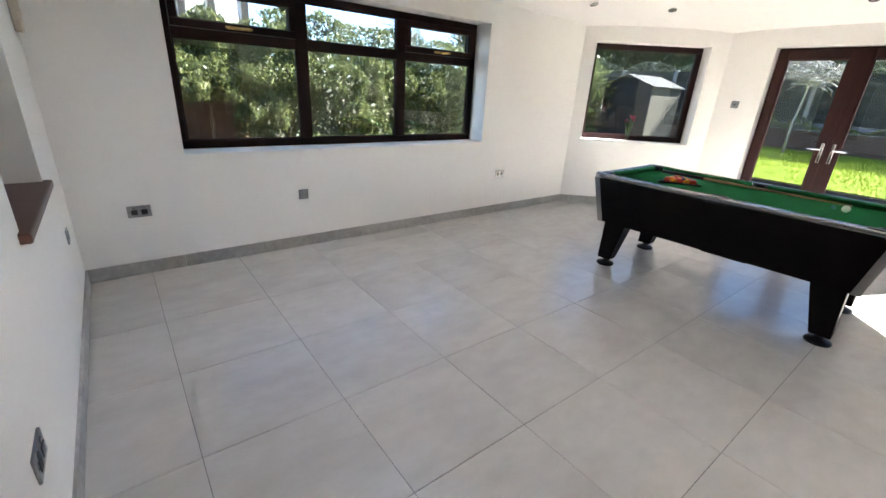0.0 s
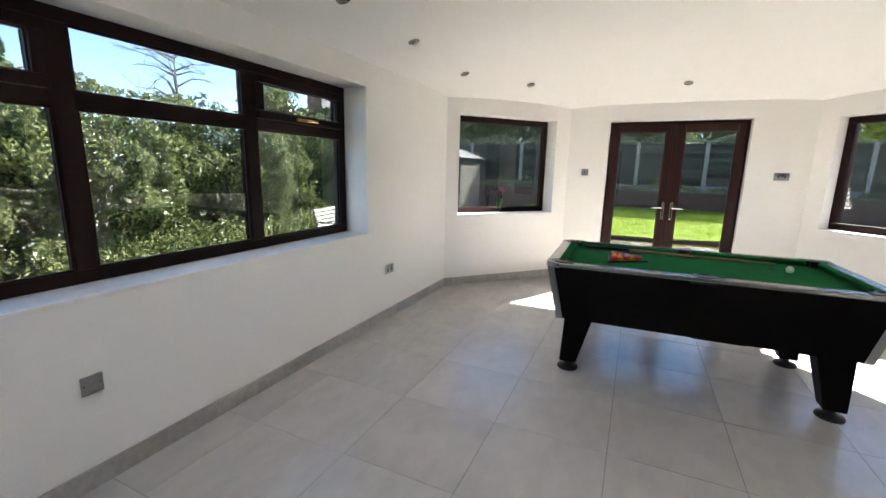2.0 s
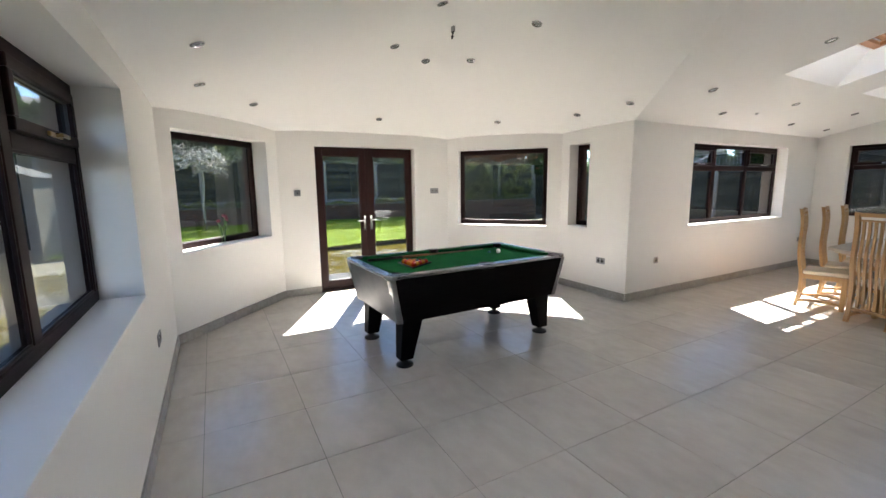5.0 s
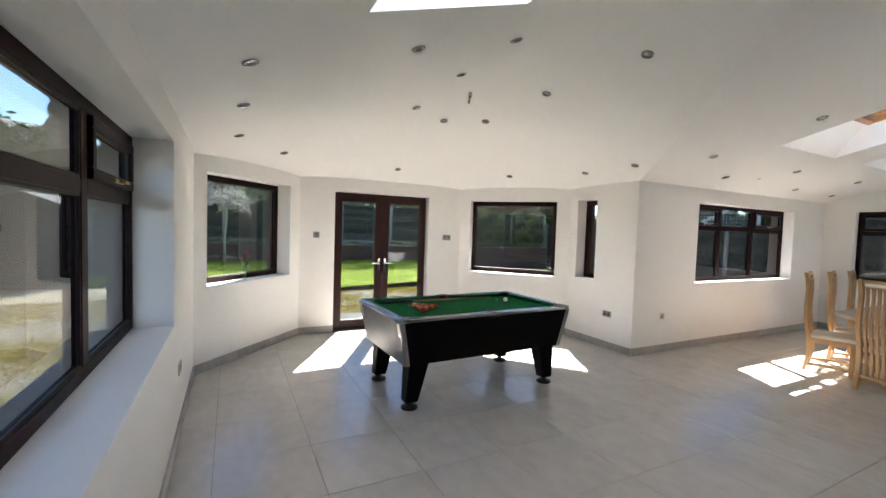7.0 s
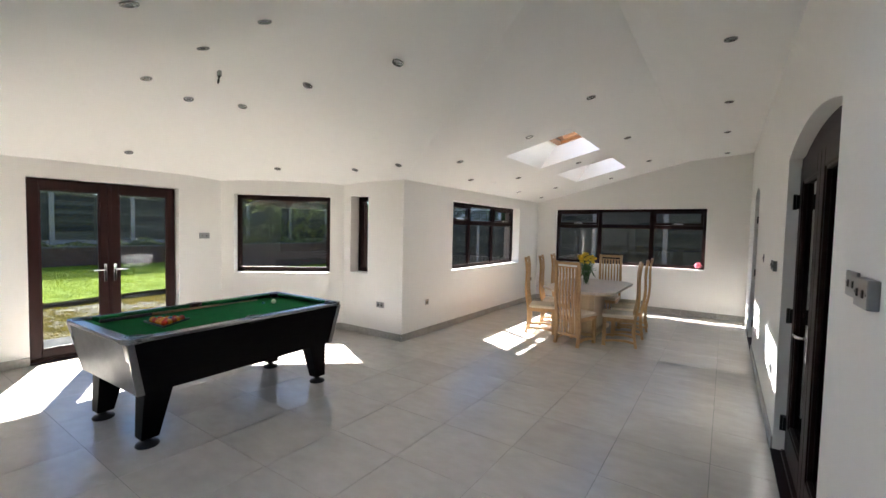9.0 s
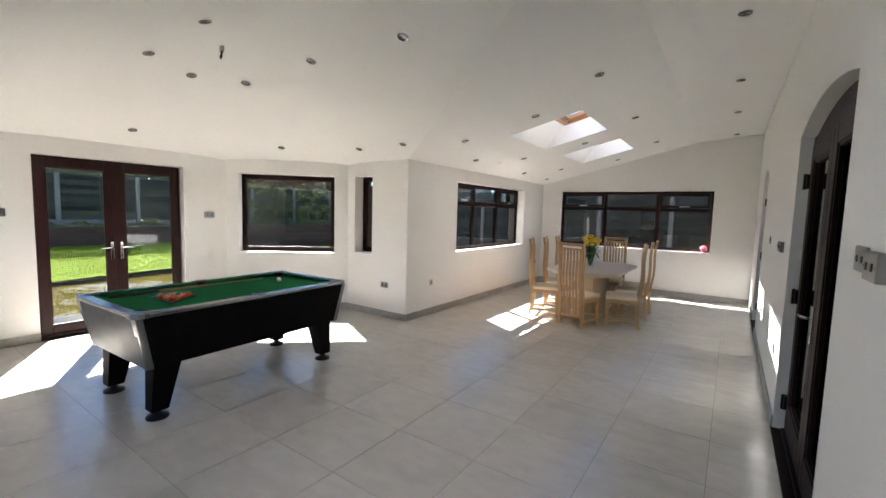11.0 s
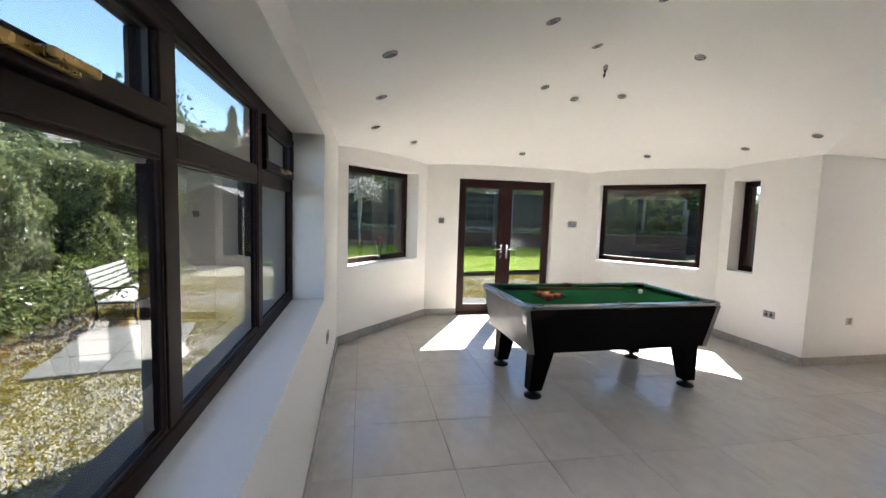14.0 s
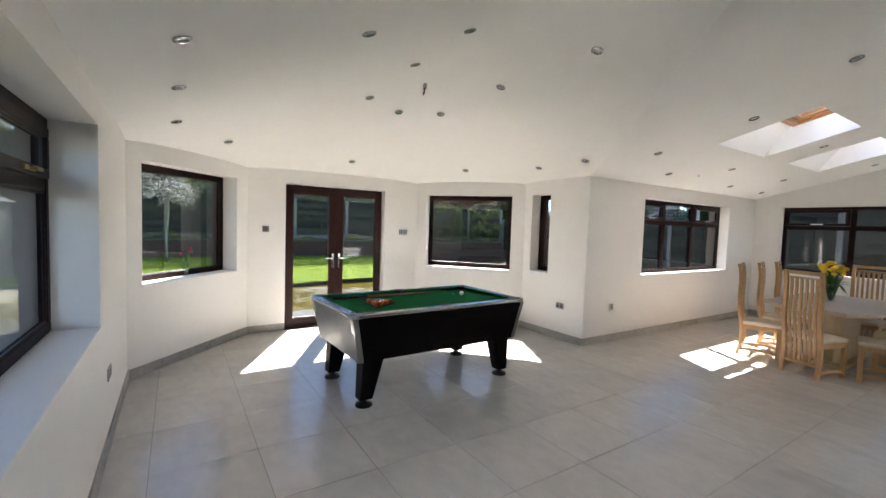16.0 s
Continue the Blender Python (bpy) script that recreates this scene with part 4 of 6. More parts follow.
def dining_chair(m):
    ch = thing("dining_chair", m, "tall pale beech dining chair with wavy slats and a cream seat", "chair", "chairs round the table")
    # x across, y towards the table is negative; the back stands at y = 0.2
    def strip(name, x0, x1, z0, z1, thick, mat, n=10, foot=0.0):
        bm = bmesh.new()
        prev = None
        for i in range(n + 1):
            z = z0 + (z1 - z0) * i / n
            y = 0.20 + curve_back(z) + (foot * (1 - z / 0.44) if z < 0.44 else 0)
            r = [bm.verts.new(p) for p in ((x0, y, z), (x1, y, z), (x1, y + thick, z), (x0, y + thick, z))]
            if prev:
                for k in range(4):
                    bm.faces.new((prev[k], prev[(k + 1) % 4], r[(k + 1) % 4], r[k]))
            else:
                bm.faces.new(r[::-1])
            prev = r
        bm.faces.new(prev)
        return part(name, bm, mat, ch)
    for sx in (-1, 1):
        x0, x1 = sorted((sx * 0.205, sx * 0.165))
        strip("back_leg", x0, x1, 0.0, 1.21, 0.034, OAK, 16, 0.02)
        part("front_leg", soft(boxes((x0, x1, -0.215, -0.165, 0.0, 0.405)), 0.005), OAK, ch)
        part("side_rail", soft(boxes((x0 + 0.004, x1 - 0.004, -0.175, 0.22, 0.355, 0.41)), 0.004), OAK, ch)
        bm = bmesh.new()
        for y0, y1, za, zb in ((-0.17, -0.04, 0.055, 0.075), (-0.04, 0.10, 0.075, 0.075), (0.10, 0.225, 0.075, 0.055)):
            vs = box(bm, x0 + 0.006, x1 - 0.006, y0, y1, 0, 0.03)
            for v in vs:
                v.co.z += za if v.co.y == y0 or abs(v.co.y - y0) < 1e-5 else zb
        part("stretcher", bm, OAK, ch)
    part("front_rail", soft(boxes((-0.165, 0.165, -0.21, -0.185, 0.355, 0.41)), 0.004), OAK, ch)
    part("rear_rail", soft(boxes((-0.165, 0.165, 0.20, 0.222, 0.13, 0.165)), 0.004), OAK, ch)
    for z0, z1 in ((1.165, 1.205), (1.115, 1.135)):
        y = 0.20 + curve_back(z0)
        part("top_rail", soft(boxes((-0.165, 0.165, y, y + 0.026, z0, z1)), 0.004), OAK, ch)
    for k in range(6):
        x = -0.131 + k * 0.0524
        strip("slat", x - 0.0125, x + 0.0125, 0.166, 1.116, 0.018, OAK, 14)
    bm = boxes((-0.205, 0.205, -0.225, 0.195, 0.41, 0.462))
    part("seat", soft(bm, 0.018, 3), CREAM, ch, "cream upholstered seat pad")
    return ch


first = dining_chair(pose(2.10, -2.72, 0, 0, 0, -16))
for x, y, rz in ((2.12, -4.66, 180), (2.74, -3.06, -75), (2.74, -3.68, -77), (2.74, -4.28, -78), (1.58, -3.06, 102), (1.58, -3.68, 99), (1.60, -4.28, 97)):
    copy_thing(first, pose(x, y, 0, 0, 0, rz))


def vase(name, m, profile, label):
    v = thing(name, m, label, "vase")
    bm = bmesh.new()
    lathe(bm, profile, 24)
    g = part("glass", bm, WATER_GLASS, v, smooth=True)
    g.visible_shadow = False
    return v


def flower(v, base, tip, bend, mat, kind, rng, size):
    bm = bmesh.new()
    b, t = Vector(base), Vector(tip)
    mid = (b + t) / 2 + Vector(bend)
    tube(bm, [b, b.lerp(mid, 0.6), mid, mid.lerp(t, 0.6), t], 0.0032, 6)
    part("stem", bm, GREEN_STEM, v, smooth=True)
    d = (t - mid).normalized()
    q = Matrix.Translation(t) @ d.to_track_quat("Z", "Y").to_matrix().to_4x4()
    bm = bmesh.new()
    for j in range(6):
        a = j * math.pi / 3 + rng.uniform(-0.2, 0.2)
        w = size * 0.5
        prof = ((0, 0.0, 0.10), (0.35, 0.45, 0.9), (0.75, 0.55 if kind == "tulip" else 0.9, 0.8), (1.1, 0.42 if kind == "tulip" else 1.15, 0.12))
        rows = []
        for h, r, ww in prof:
            cx, cy = math.cos(a), math.sin(a)
            rows.append([bm.verts.new((size * r * cx - s * w * ww * cy, size * r * cy + s * w * ww * cx, size * h + (-0.12 * size if s else 0) * 0)) for s in (-1, 0, 1)])
        for r0, r1 in zip(rows, rows[1:]):
            for k in range(2):
                bm.faces.new((r0[k], r0[k + 1], r1[k + 1], r1[k]))
    if kind == "daffodil":
        lathe(bm, [(size * 0.25, size * 0.5), (size * 0.34, size * 0.9), (size * 0.45, size * 1.2)], 10)
    bmesh.ops.transform(bm, matrix=q, verts=bm.verts[:])
    part("flower_head", bm, mat, v, smooth=True)


def blade(v, base, tip, width, side_way):
    bm = bmesh.new()
    b, t = Vector(base), Vector(tip)
    n = Vector(side_way).normalized()
    mid = b.lerp(t, 0.5) + Vector((0, 0, 0.06))
    rows = []
    for f, w in ((0, 0.5), (0.25, 0.9), (0.5, 1.0), (0.75, 0.7), (1.0, 0.08)):
        p = b.lerp(mid, f * 2) if f < 0.5 else mid.lerp(t, f * 2 - 1)
        rows.append([bm.verts.new(p + n * (s * width * w) + Vector((0, 0, 0.004 * abs(s)))) for s in (-1, 0, 1)])
    for r0, r1 in zip(rows, rows[1:]):
        for k in range(2):
            bm.faces.new((r0[k], r0[k + 1], r1[k + 1], r1[k]))
    part("leaf", bm, GREEN_STEM, v, smooth=True)


def bouquet(v, n, spread, low, high, mats, kind, size, n_leaf, seed):
    rng = random.Random(seed)
    for j in range(n):
        a, r = rng.uniform(0, 2 * math.pi), spread * math.sqrt(rng.uniform(0.02, 1))
        z = rng.uniform(low, high) - 0.25 * r
        flower(v, (0.015 * math.cos(a), 0.015 * math.sin(a), 0.02), (r * math.cos(a), r * math.sin(a), z), (0.1 * r * math.cos(a), 0.1 * r * math.sin(a), 0.03), rng.choice(mats), kind, rng, size)
    for j in range(n_leaf):
        a = rng.uniform(0, 2 * math.pi)
        r = spread * rng.uniform(0.6, 1.35)
        blade(v, (0.012 * math.cos(a), 0.012 * math.sin(a), low * 0.35), (r * math.cos(a), r * math.sin(a), rng.uniform(low * 0.55, low * 1.15)), 0.013, (-math.sin(a), math.cos(a), 0))


v = vase("flower_vase", pose(2.24, -3.70, 0.755), [(0.045, 0.0), (0.050, 0.005), (0.045, 0.05), (0.052, 0.13), (0.066, 0.19), (0.062, 0.19), (0.048, 0.13), (0.041, 0.05), (0.001, 0.012)], "glass vase of yellow daffodils on the dining table")
bouquet(v, 26, 0.125, 0.34, 0.50, [YELLOW_PETAL], "tulip", 0.046, 46, 4)
for j in range(10):
    a = j * 0.63 + 0.2
    blade(v, (0.03 * math.cos(a), 0.03 * math.sin(a), 0.20), ((0.15 + 0.04 * (j % 3)) * math.cos(a), (0.15 + 0.04 * (j % 3)) * math.sin(a), 0.13 + 0.05 * (j % 2)), 0.02, (-math.sin(a), math.cos(a), 0))
sill_m = side(1)[0]
v = vase("tulip_vase", sill_m @ pose(0.80, 0.06, 0.915), [(0.022, 0.0), (0.024, 0.004), (0.018, 0.05), (0.016, 0.10), (0.023, 0.15), (0.020, 0.15), (0.014, 0.10), (0.015, 0.05), (0.001, 0.01)], "slim glass vase of pink tulips on the sill")
bouquet(v, 5, 0.07, 0.24, 0.31, [PINK_PETAL], "tulip", 0.032, 7, 9)


def rose_ball():
    ob = thing("pink_rose_ornament", pose(0.76, YE - 0.045, 0.945 + 0.068), "round pink rose ornament on the white sill", "ornament")
    bm = bmesh.new()
    bmesh.ops.create_uvsphere(bm, u_segments=16, v_segments=10, radius=0.05)
    part("core", bm, ROSE_PINK, ob, smooth=True)
    rng = random.Random(5)
    bm = bmesh.new()
    for j in range(46):
        d = Vector((rng.gauss(0, 1), rng.gauss(0, 1), rng.gauss(0, 1))).normalized()
        q = Matrix.Translation(d * 0.047) @ d.to_track_quat("Z", "Y").to_matrix().to_4x4() @ Matrix.Rotation(rng.uniform(-0.5, 0.5), 4, "X")
        vs = [bm.verts.new(q @ Vector((0.028 * math.cos(a), 0.024 * math.sin(a), 0.012 * (1 + math.sin(a * 2)) * 0.5))) for a in (k * math.pi / 3 for k in range(6))]
        cv = bm.verts.new(q @ Vector((0, 0, 0.004)))
        for k in range(6):
            bm.faces.new((vs[k], vs[(k + 1) % 6], cv))
    part("petals", bm, ROSE_PINK, ob, smooth=True)


rose_ball()


# ---------------------------------------------------------------- downlights, hook, sockets
def down_light_parts():
    bm = bmesh.new()
    lathe(bm, [(0.030, 0.004), (0.046, -0.001), (0.044, -0.009), (0.038, -0.010), (0.031, -0.004), (0.029, 0.003)], 24)
    ring = mesh_of("bezel", bm, STEEL, True)
    bm = bmesh.new()
    lathe(bm, [(0.001, 0.0005), (0.020, -0.001), (0.029, 0.002)], 18)
    return ring, mesh_of("lens", bm, BULB, True)


RING, LENS = down_light_parts()


def ceiling_at(x, y):
    """Height and normal of the ceiling over a point."""
    best = None
    for tag, pts in planes(0, G):
        flat = [(p.x, p.y) for p in pts]
        inside = False
        for (ax, ay), (bx, by) in zip(flat, flat[1:] + flat[:1]):
            if (ay > y) != (by > y) and x < (bx - ax) * (y - ay) / (by - ay) + ax:
                inside = not inside
        if inside:
            n = (pts[1] - pts[0]).cross(pts[2] - pts[0]).normalized()
            n = n if n.z > 0 else -n
            flat_z = lambda a, b: pts[0].z - (n.x * (a - pts[0].x) + n.y * (b - pts[0].y)) / n.z
            best = flat_z(x, y), n
            if any((p - pts[0]).length < 1e-6 and abs(q.dot(n)) > 0.9999 for p, q in BAY_FORMS):
                h = lambda a, b: soft_height(BAY_FORMS, a, b, flat_z(a, b))
                e = 0.04
                best = h(x, y), Vector((h(x - e, y) - h(x + e, y), h(x, y - e) - h(x, y + e), 2 * e)).normalized()
            break
    return best


SPOTS = [(2.87, 3.52), (3.76, 3.53), (4.86, 3.54), (5.68, 3.05), (6.22, 1.42), (5.69, -0.20), (4.67, -0.73), (3.87, -0.72),
         (4.57, 1.85), (4.82, 1.39), (4.61, 0.95), (3.61, 0.90), (3.69, 1.80), (2.53, 0.88), (2.90, 2.55), (2.92, 1.78), (1.40, 3.52),
         (1.49, -0.83), (0.36, -0.43), (0.36, -2.28), (0.37, -3.96), (0.37, -5.83), (2.33, -1.31), (1.52, -2.84), (3.27, -1.26), (3.70, -2.28), (3.27, -3.13),
         (3.76, -4.27), (3.26, -4.95), (3.80, -5.60), (2.35, -3.40), (2.34, -5.65), (1.54, -4.96)]
for x, y in SPOTS:
    z, n = ceiling_at(x, y)
    m = Matrix.Translation((x, y, z - 0.002)) @ n.to_track_quat("Z", "Y").to_matrix().to_4x4()
    d = thing("downlight", m, "small chrome recessed ceiling downlight, switched off", "downlight", "ceiling downlights")
    shared("bezel", RING, d, Matrix.Identity(4))
    shared("lens", LENS, d, Matrix.Identity(4))

z, n = ceiling_at(4.18, 1.42)
hook = thing("ceiling_hook", pose(4.18, 1.42, z), "bare metal bracket and cable end hanging from the ceiling", "ceiling hook")
bm = bmesh.new()
tube(bm, [(0, 0, 0.02), (0.004, 0, -0.06), (0.014, 0, -0.085), (0.002, 0.012, -0.115)], [0.010, 0.010, 0.012, 0.006], 8)
part("cable", bm, BLACK_PLASTIC, hook)
part("bracket", soft(boxes((-0.022, 0.022, -0.012, 0.012, -0.05, 0.0)), 0.003), STEEL, hook)


def plate(i, s, z, w, h, kind, label):
    m = side(i)[0] @ pose(s, 0, z)
    proud = 0.028 if kind == "box" else 0.009
    ob = thing("switch_plate" if kind in ("switch", "box", "blank") else "wall_socket", m, label, "switch" if kind in ("switch", "box", "blank") else "socket")
    part("faceplate", soft(boxes((-w / 2, w / 2, -proud, 0, -h / 2, h / 2)), 0.003), PLATE, ob)
    n = max(1, round(w / 0.086))
    for k in range(n):
        c = (k - (n - 1) / 2) * 0.062
        if kind == "socket":
            part("insert", soft(boxes((c - 0.019, c + 0.019, -proud - 0.002, -proud + 0.004, -0.024, 0.014)), 0.002), PLATE_DARK, ob, "dark socket insert")
            part("rocker", soft(boxes((c - 0.009, c + 0.009, -proud - 0.004, -proud + 0.004, 0.018, 0.034)), 0.002), STEEL, ob)
        elif kind in ("switch", "box"):
            part("rocker", soft(boxes((c - 0.007, c + 0.007, -proud - 0.004, -proud + 0.004, -0.012, 0.012)), 0.002), PLATE_DARK, ob)
        for sx in (-1, 1):
            if k == (0 if sx < 0 else n - 1):
                bm = bmesh.new()
                cyl(bm, (sx * (w / 2 - 0.012), -proud - 0.001, 0), (sx * (w / 2 - 0.012), -proud + 0.002, 0), 0.004, n=10)
                part("screw", bm, STEEL, ob)


plate(0, 0.385, 0.49, 0.146, 0.086, "socket", "chrome double socket on the white wall")
plate(0, 1.605, 0.492, 0.086, 0.086, "blank", "chrome blank plate on the white wall")
plate(0, 4.08, 0.495, 0.146, 0.086, "socket", "chrome double socket on the white wall")
plate(2, 0.235, 1.46, 0.086, 0.086, "switch", "chrome single switch beside the garden doors")
plate(2, 2.385, 1.458, 0.146, 0.086, "switch", "chrome double switch beside the garden doors")
plate(4, 0.80, 0.485, 0.146, 0.086, "socket", "chrome double socket on the short bay wall")
plate(5, 0.60, 0.498, 0.086, 0.086, "socket", "chrome single socket near the wall corner")
plate(5, 4.75, 0.49, 0.086, 0.086, "socket", "chrome single socket under the dining window")
for y, z, w, kind, lab in ((1.515, 1.475, 0.146, "switch", "chrome switch plate beside the arched doors"), (1.735, 1.467, 0.146, "box", "thick chrome control box beside the arched doors"), (-1.02, 1.38, 0.086, "box", "chrome switch on the old house wall"),
                           (-1.44, 1.37, 0.086, "switch", "chrome switch on the old house wall"), (-2.44, 1.385, 0.086, "switch", "chrome switch on the old house wall"), (-0.96, 0.53, 0.146, "socket", "chrome double socket on the house wall"), (-2.95, 0.49, 0.146, "socket", "chrome double socket on the house wall"),
                           (3.50, 0.50, 0.086, "socket", "chrome single socket near the room corner"), (1.62, 0.44, 0.146, "socket", "chrome double socket low on the house wall")):
    plate(7, y - YE, z, w, 0.086, kind, lab)


# ---------------------------------------------------------------- small fittings
sensor = thing("ceiling_sensor", Matrix.Translation((3.6, -2.9, ceiling_at(3.6, -2.9)[0])), "tiny white sensor on the sloping ceiling", "sensor")
bm = bmesh.new()
lathe(bm, [(0.020, 0.004), (0.021, -0.012), (0.016, -0.022), (0.001, -0.024)], 16)
part("cap", bm, SILL_PAINT, sensor, smooth=True)
alarm = thing("alarm_box", pose(XH + 0.002, 3.82, 1.62), "small beige plastic box high on the house wall", "alarm box")
BEIGE = material("aged_beige_plastic", (0.55, 0.47, 0.36), 0.45, var=0.4, scale=5)
part("case", soft(boxes((0, 0.035, -0.05, 0.05, 0, 0.22)), 0.006), BEIGE, alarm)
part("cover", soft(boxes((0.0355, 0.040, -0.04, 0.04, 0.06, 0.20)), 0.002), BEIGE, alarm)


# ---------------------------------------------------------------- garden ground
GZ = -0.12


def sheet(name, pts, z, mat, label, category):
    bm = bmesh.new()
    bm.faces.new([bm.verts.new((x, y, z)) for x, y in pts])
    return tagged(part(name, bm, mat), label, category, kind="structure")


# one ground sheet to the horizon, left open under the building
bm = bmesh.new()
outer = [(-400, -400), (400, -400), (400, 400), (-400, 400)]
inner = [(-2.5, YE - 0.05), (XD + 0.1, YE - 0.05), (XD + 0.1, YB - 0.1), (5.4, YB - 0.1), (XF + 0.1, 0.05), (XF + 0.1, 2.75), (5.4, YA + 0.1), (-2.5, YA + 0.1)]
edges = []
for lp in (outer, inner):
    vs = [bm.verts.new((x, y, GZ)) for x, y in lp]
    edges += [bm.edges.new((a, b)) for a, b in zip(vs, vs[1:] + vs[:1])]
bmesh.ops.triangle_fill(bm, edges=edges, use_beauty=True)
tagged(part("ground", bm, GRAVEL), "mossy gravel ground round the house", "ground", kind="structure")

# raised lawn behind a dark timber edging
def lawn_z(x, y):
    """The lawn climbs towards the retaining wall and flattens near the shed."""
    fade = np.clip((6.2 - y) / 1.4, 0, 1) * np.clip((y + 4.4) / 1.8, 0, 1)
    return -0.04 + 0.42 * np.clip((x - 11.0) / 4.2, 0, 1) * fade * fade * (3 - 2 * fade)


def lawn_edge(y):
    """Where the lawn begins: straight, then bending away from the house."""
    return 11.35 + 0.13 * np.clip(1.2 - y, 0, 5)


lawn = bmesh.new()
for lx0, lx1, ly0, ly1, nx, ny in ((11.04, 15.2, -9.3, 5.6, 8, 40), (13.2, 15.2, 5.6, 12.0, 6, 24)):
    grid = [[lawn.verts.new((x, y, lawn_z(x, y))) for x in np.linspace(max(lx0, lawn_edge(y)), lx1, nx)] for y in np.linspace(ly0, ly1, ny)]
    for r0, r1 in zip(grid, grid[1:]):
        for k in range(nx - 1):
            lawn.faces.new((r0[k], r0[k + 1], r1[k + 1], r1[k]))
tagged(part("lawn", lawn, LAWN), "raised lawn behind a timber edge", "lawn", kind="structure")
edge = bmesh.new()
for y0, y1 in ((1.2, 5.6), (-3.8, 1.2), (-9.3, -3.8)):
    vs = box(edge, -0.045, 0.0, y0, y1, GZ, -0.03)
    for q in vs:
        q.co.x += lawn_edge(q.co.y)
tagged(part("lawn_edging", edge, TIMBER_DARK), "dark timber edging along the lawn", "edging", kind="structure")


def blades(name, x0, x1, y0, y1, n, h, mat, label, seed):
    rng = np.random.default_rng(seed)
    x, y = rng.uniform(x0, x1, n), rng.uniform(y0, y1, n)
    keep = x > lawn_edge(y)
    x, y = x[keep], y[keep]
    n = len(x)
    a = rng.uniform(0, 2 * np.pi, n)
    hh = h * rng.uniform(0.5, 1.3, n)
    z = lawn_z(x, y)
    lean = rng.uniform(-0.5, 0.5, (n, 2)) * hh[:, None]
    w = 0.006
    c, s = np.cos(a) * w, np.sin(a) * w
    v = np.stack([np.stack([x - c, y - s, z], 1), np.stack([x + c, y + s, z], 1), np.stack([x + lean[:, 0], y + lean[:, 1], z + hh], 1)], 1).reshape(-1, 3)
    ob = pydata(name, v.tolist(), [(3 * i, 3 * i + 1, 3 * i + 2) for i in range(n)], mat)
    return tagged(ob, label, "grass", kind="stuff")


blades("lawn_grass", 11.02, 15.15, -9.0, 5.55, 60000, 0.042, GRASS, "bright mown lawn grass", 11)
blades("lawn_grass", 13.3, 15.15, 5.6, 11.5, 9000, 0.055, GRASS, "bright mown lawn grass", 12)

# loose chips, moss tufts and dry leaves on the gravel
rng = np.random.default_rng(21)


def chips(name, n, area, size, mat, label, seed):
    rng = np.random.default_rng(seed)
    x0, x1, y0, y1 = area
    c = np.stack([rng.uniform(x0, x1, n), rng.uniform(y0, y1, n), np.full(n, GZ)], 1)
    base = np.array([(1, 0, 0), (0, 1, 0), (-1, 0, 0), (0, -1, 0), (0, 0, 0.9), (0, 0, -0.4)])
    s = size * rng.uniform(0.5, 1.4, (n, 1, 1)) * rng.uniform(0.6, 1.3, (n, 6, 1))
    a = rng.uniform(0, 6.28, n)
    rot = np.stack([np.stack([np.cos(a), -np.sin(a), 0 * a], 1), np.stack([np.sin(a), np.cos(a), 0 * a], 1), np.stack([0 * a, 0 * a, 1 + 0 * a], 1)], 1)
    v = (np.einsum("nij,kj->nki", rot, base) * s + c[:, None, :]).reshape(-1, 3)
    f = []
    for i in range(n):
        o = 6 * i
        f += [(o, o + 1, o + 4), (o + 1, o + 2, o + 4), (o + 2, o + 3, o + 4), (o + 3, o, o + 4)]
    return tagged(pydata(name, v.tolist(), f, mat), label, "gravel", kind="stuff")


chips("gravel_chips", 42000, (1.0, 11.2, 4.35, 8.4), 0.015, STONE_CHIP, "loose pale gravel chips", 31)
chips("gravel_chips", 9000, (8.4, 12.4, -5.0, 4.3), 0.018, STONE_CHIP, "loose pale gravel chips", 32)


def tufts(name, n, area, patch, size, mat, label, seed):
    rng = np.random.default_rng(seed)
    x0, x1, y0, y1 = area
    p = np.stack([rng.uniform(x0, x1, n * 3), rng.uniform(y0, y1, n * 3)], 1)
    keep = [i for i in range(len(p)) if noise.noise((p[i, 0] * patch, p[i, 1] * patch, seed)) + 0.7 * noise.noise((p[i, 0] * 4.1, p[i, 1] * 4.1, seed)) > rng.uniform(-0.45, 0.45)][:n]
    c = np.column_stack([p[keep], np.full(len(keep), GZ + 0.012) + rng.uniform(0, 0.012, len(keep))])
    ob = leaves(name, c, size, mat, seed=seed, droop=0.0)
    return tagged(ob, label, "ground cover", kind="stuff")


tufts("moss", 36000, (1.0, 11.2, 4.35, 8.2), 0.75, 0.020, MOSS, "yellow moss patches on the gravel", 41)
tufts("moss", 44000, (8.3, 12.2, -6.0, 4.3), 0.8, 0.022, MOSS, "yellow moss patches on the gravel", 42)
tufts("fallen_leaves", 5000, (1.0, 9.5, 6.6, 8.8), 0.5, 0.026, DRY_LEAF, "dry brown leaves fallen under the hedge", 43)

# paving outside the doors and the slab by the bench
paving = thing("paving", pose(0, 0, GZ), "grey paving slabs outside the garden doors", "paving", kind="structure")
for ix in range(2):
    for iy in range(6):
        bm = soft(boxes((0, 0.592, 0, 0.592, 0.0, 0.045)), 0.006, 1)
        part("slab", bm, PAVING, paving, m=Matrix.Translation((XF + 0.42 + ix * 0.6, -0.4 + iy * 0.6, 0)))
patio = thing("patio_slabs", pose(5.1, 5.6, GZ, 0, 0, 12), "pale concrete slabs in front of the bench", "paving", kind="structure")
for ix in range(3):
    for iy in range(2):
        part("slab", soft(boxes((0, 0.59, 0, 0.59, 0.0, 0.035)), 0.006, 1), SLAB, patio, m=Matrix.Translation((ix * 0.6, iy * 0.6, 0)))


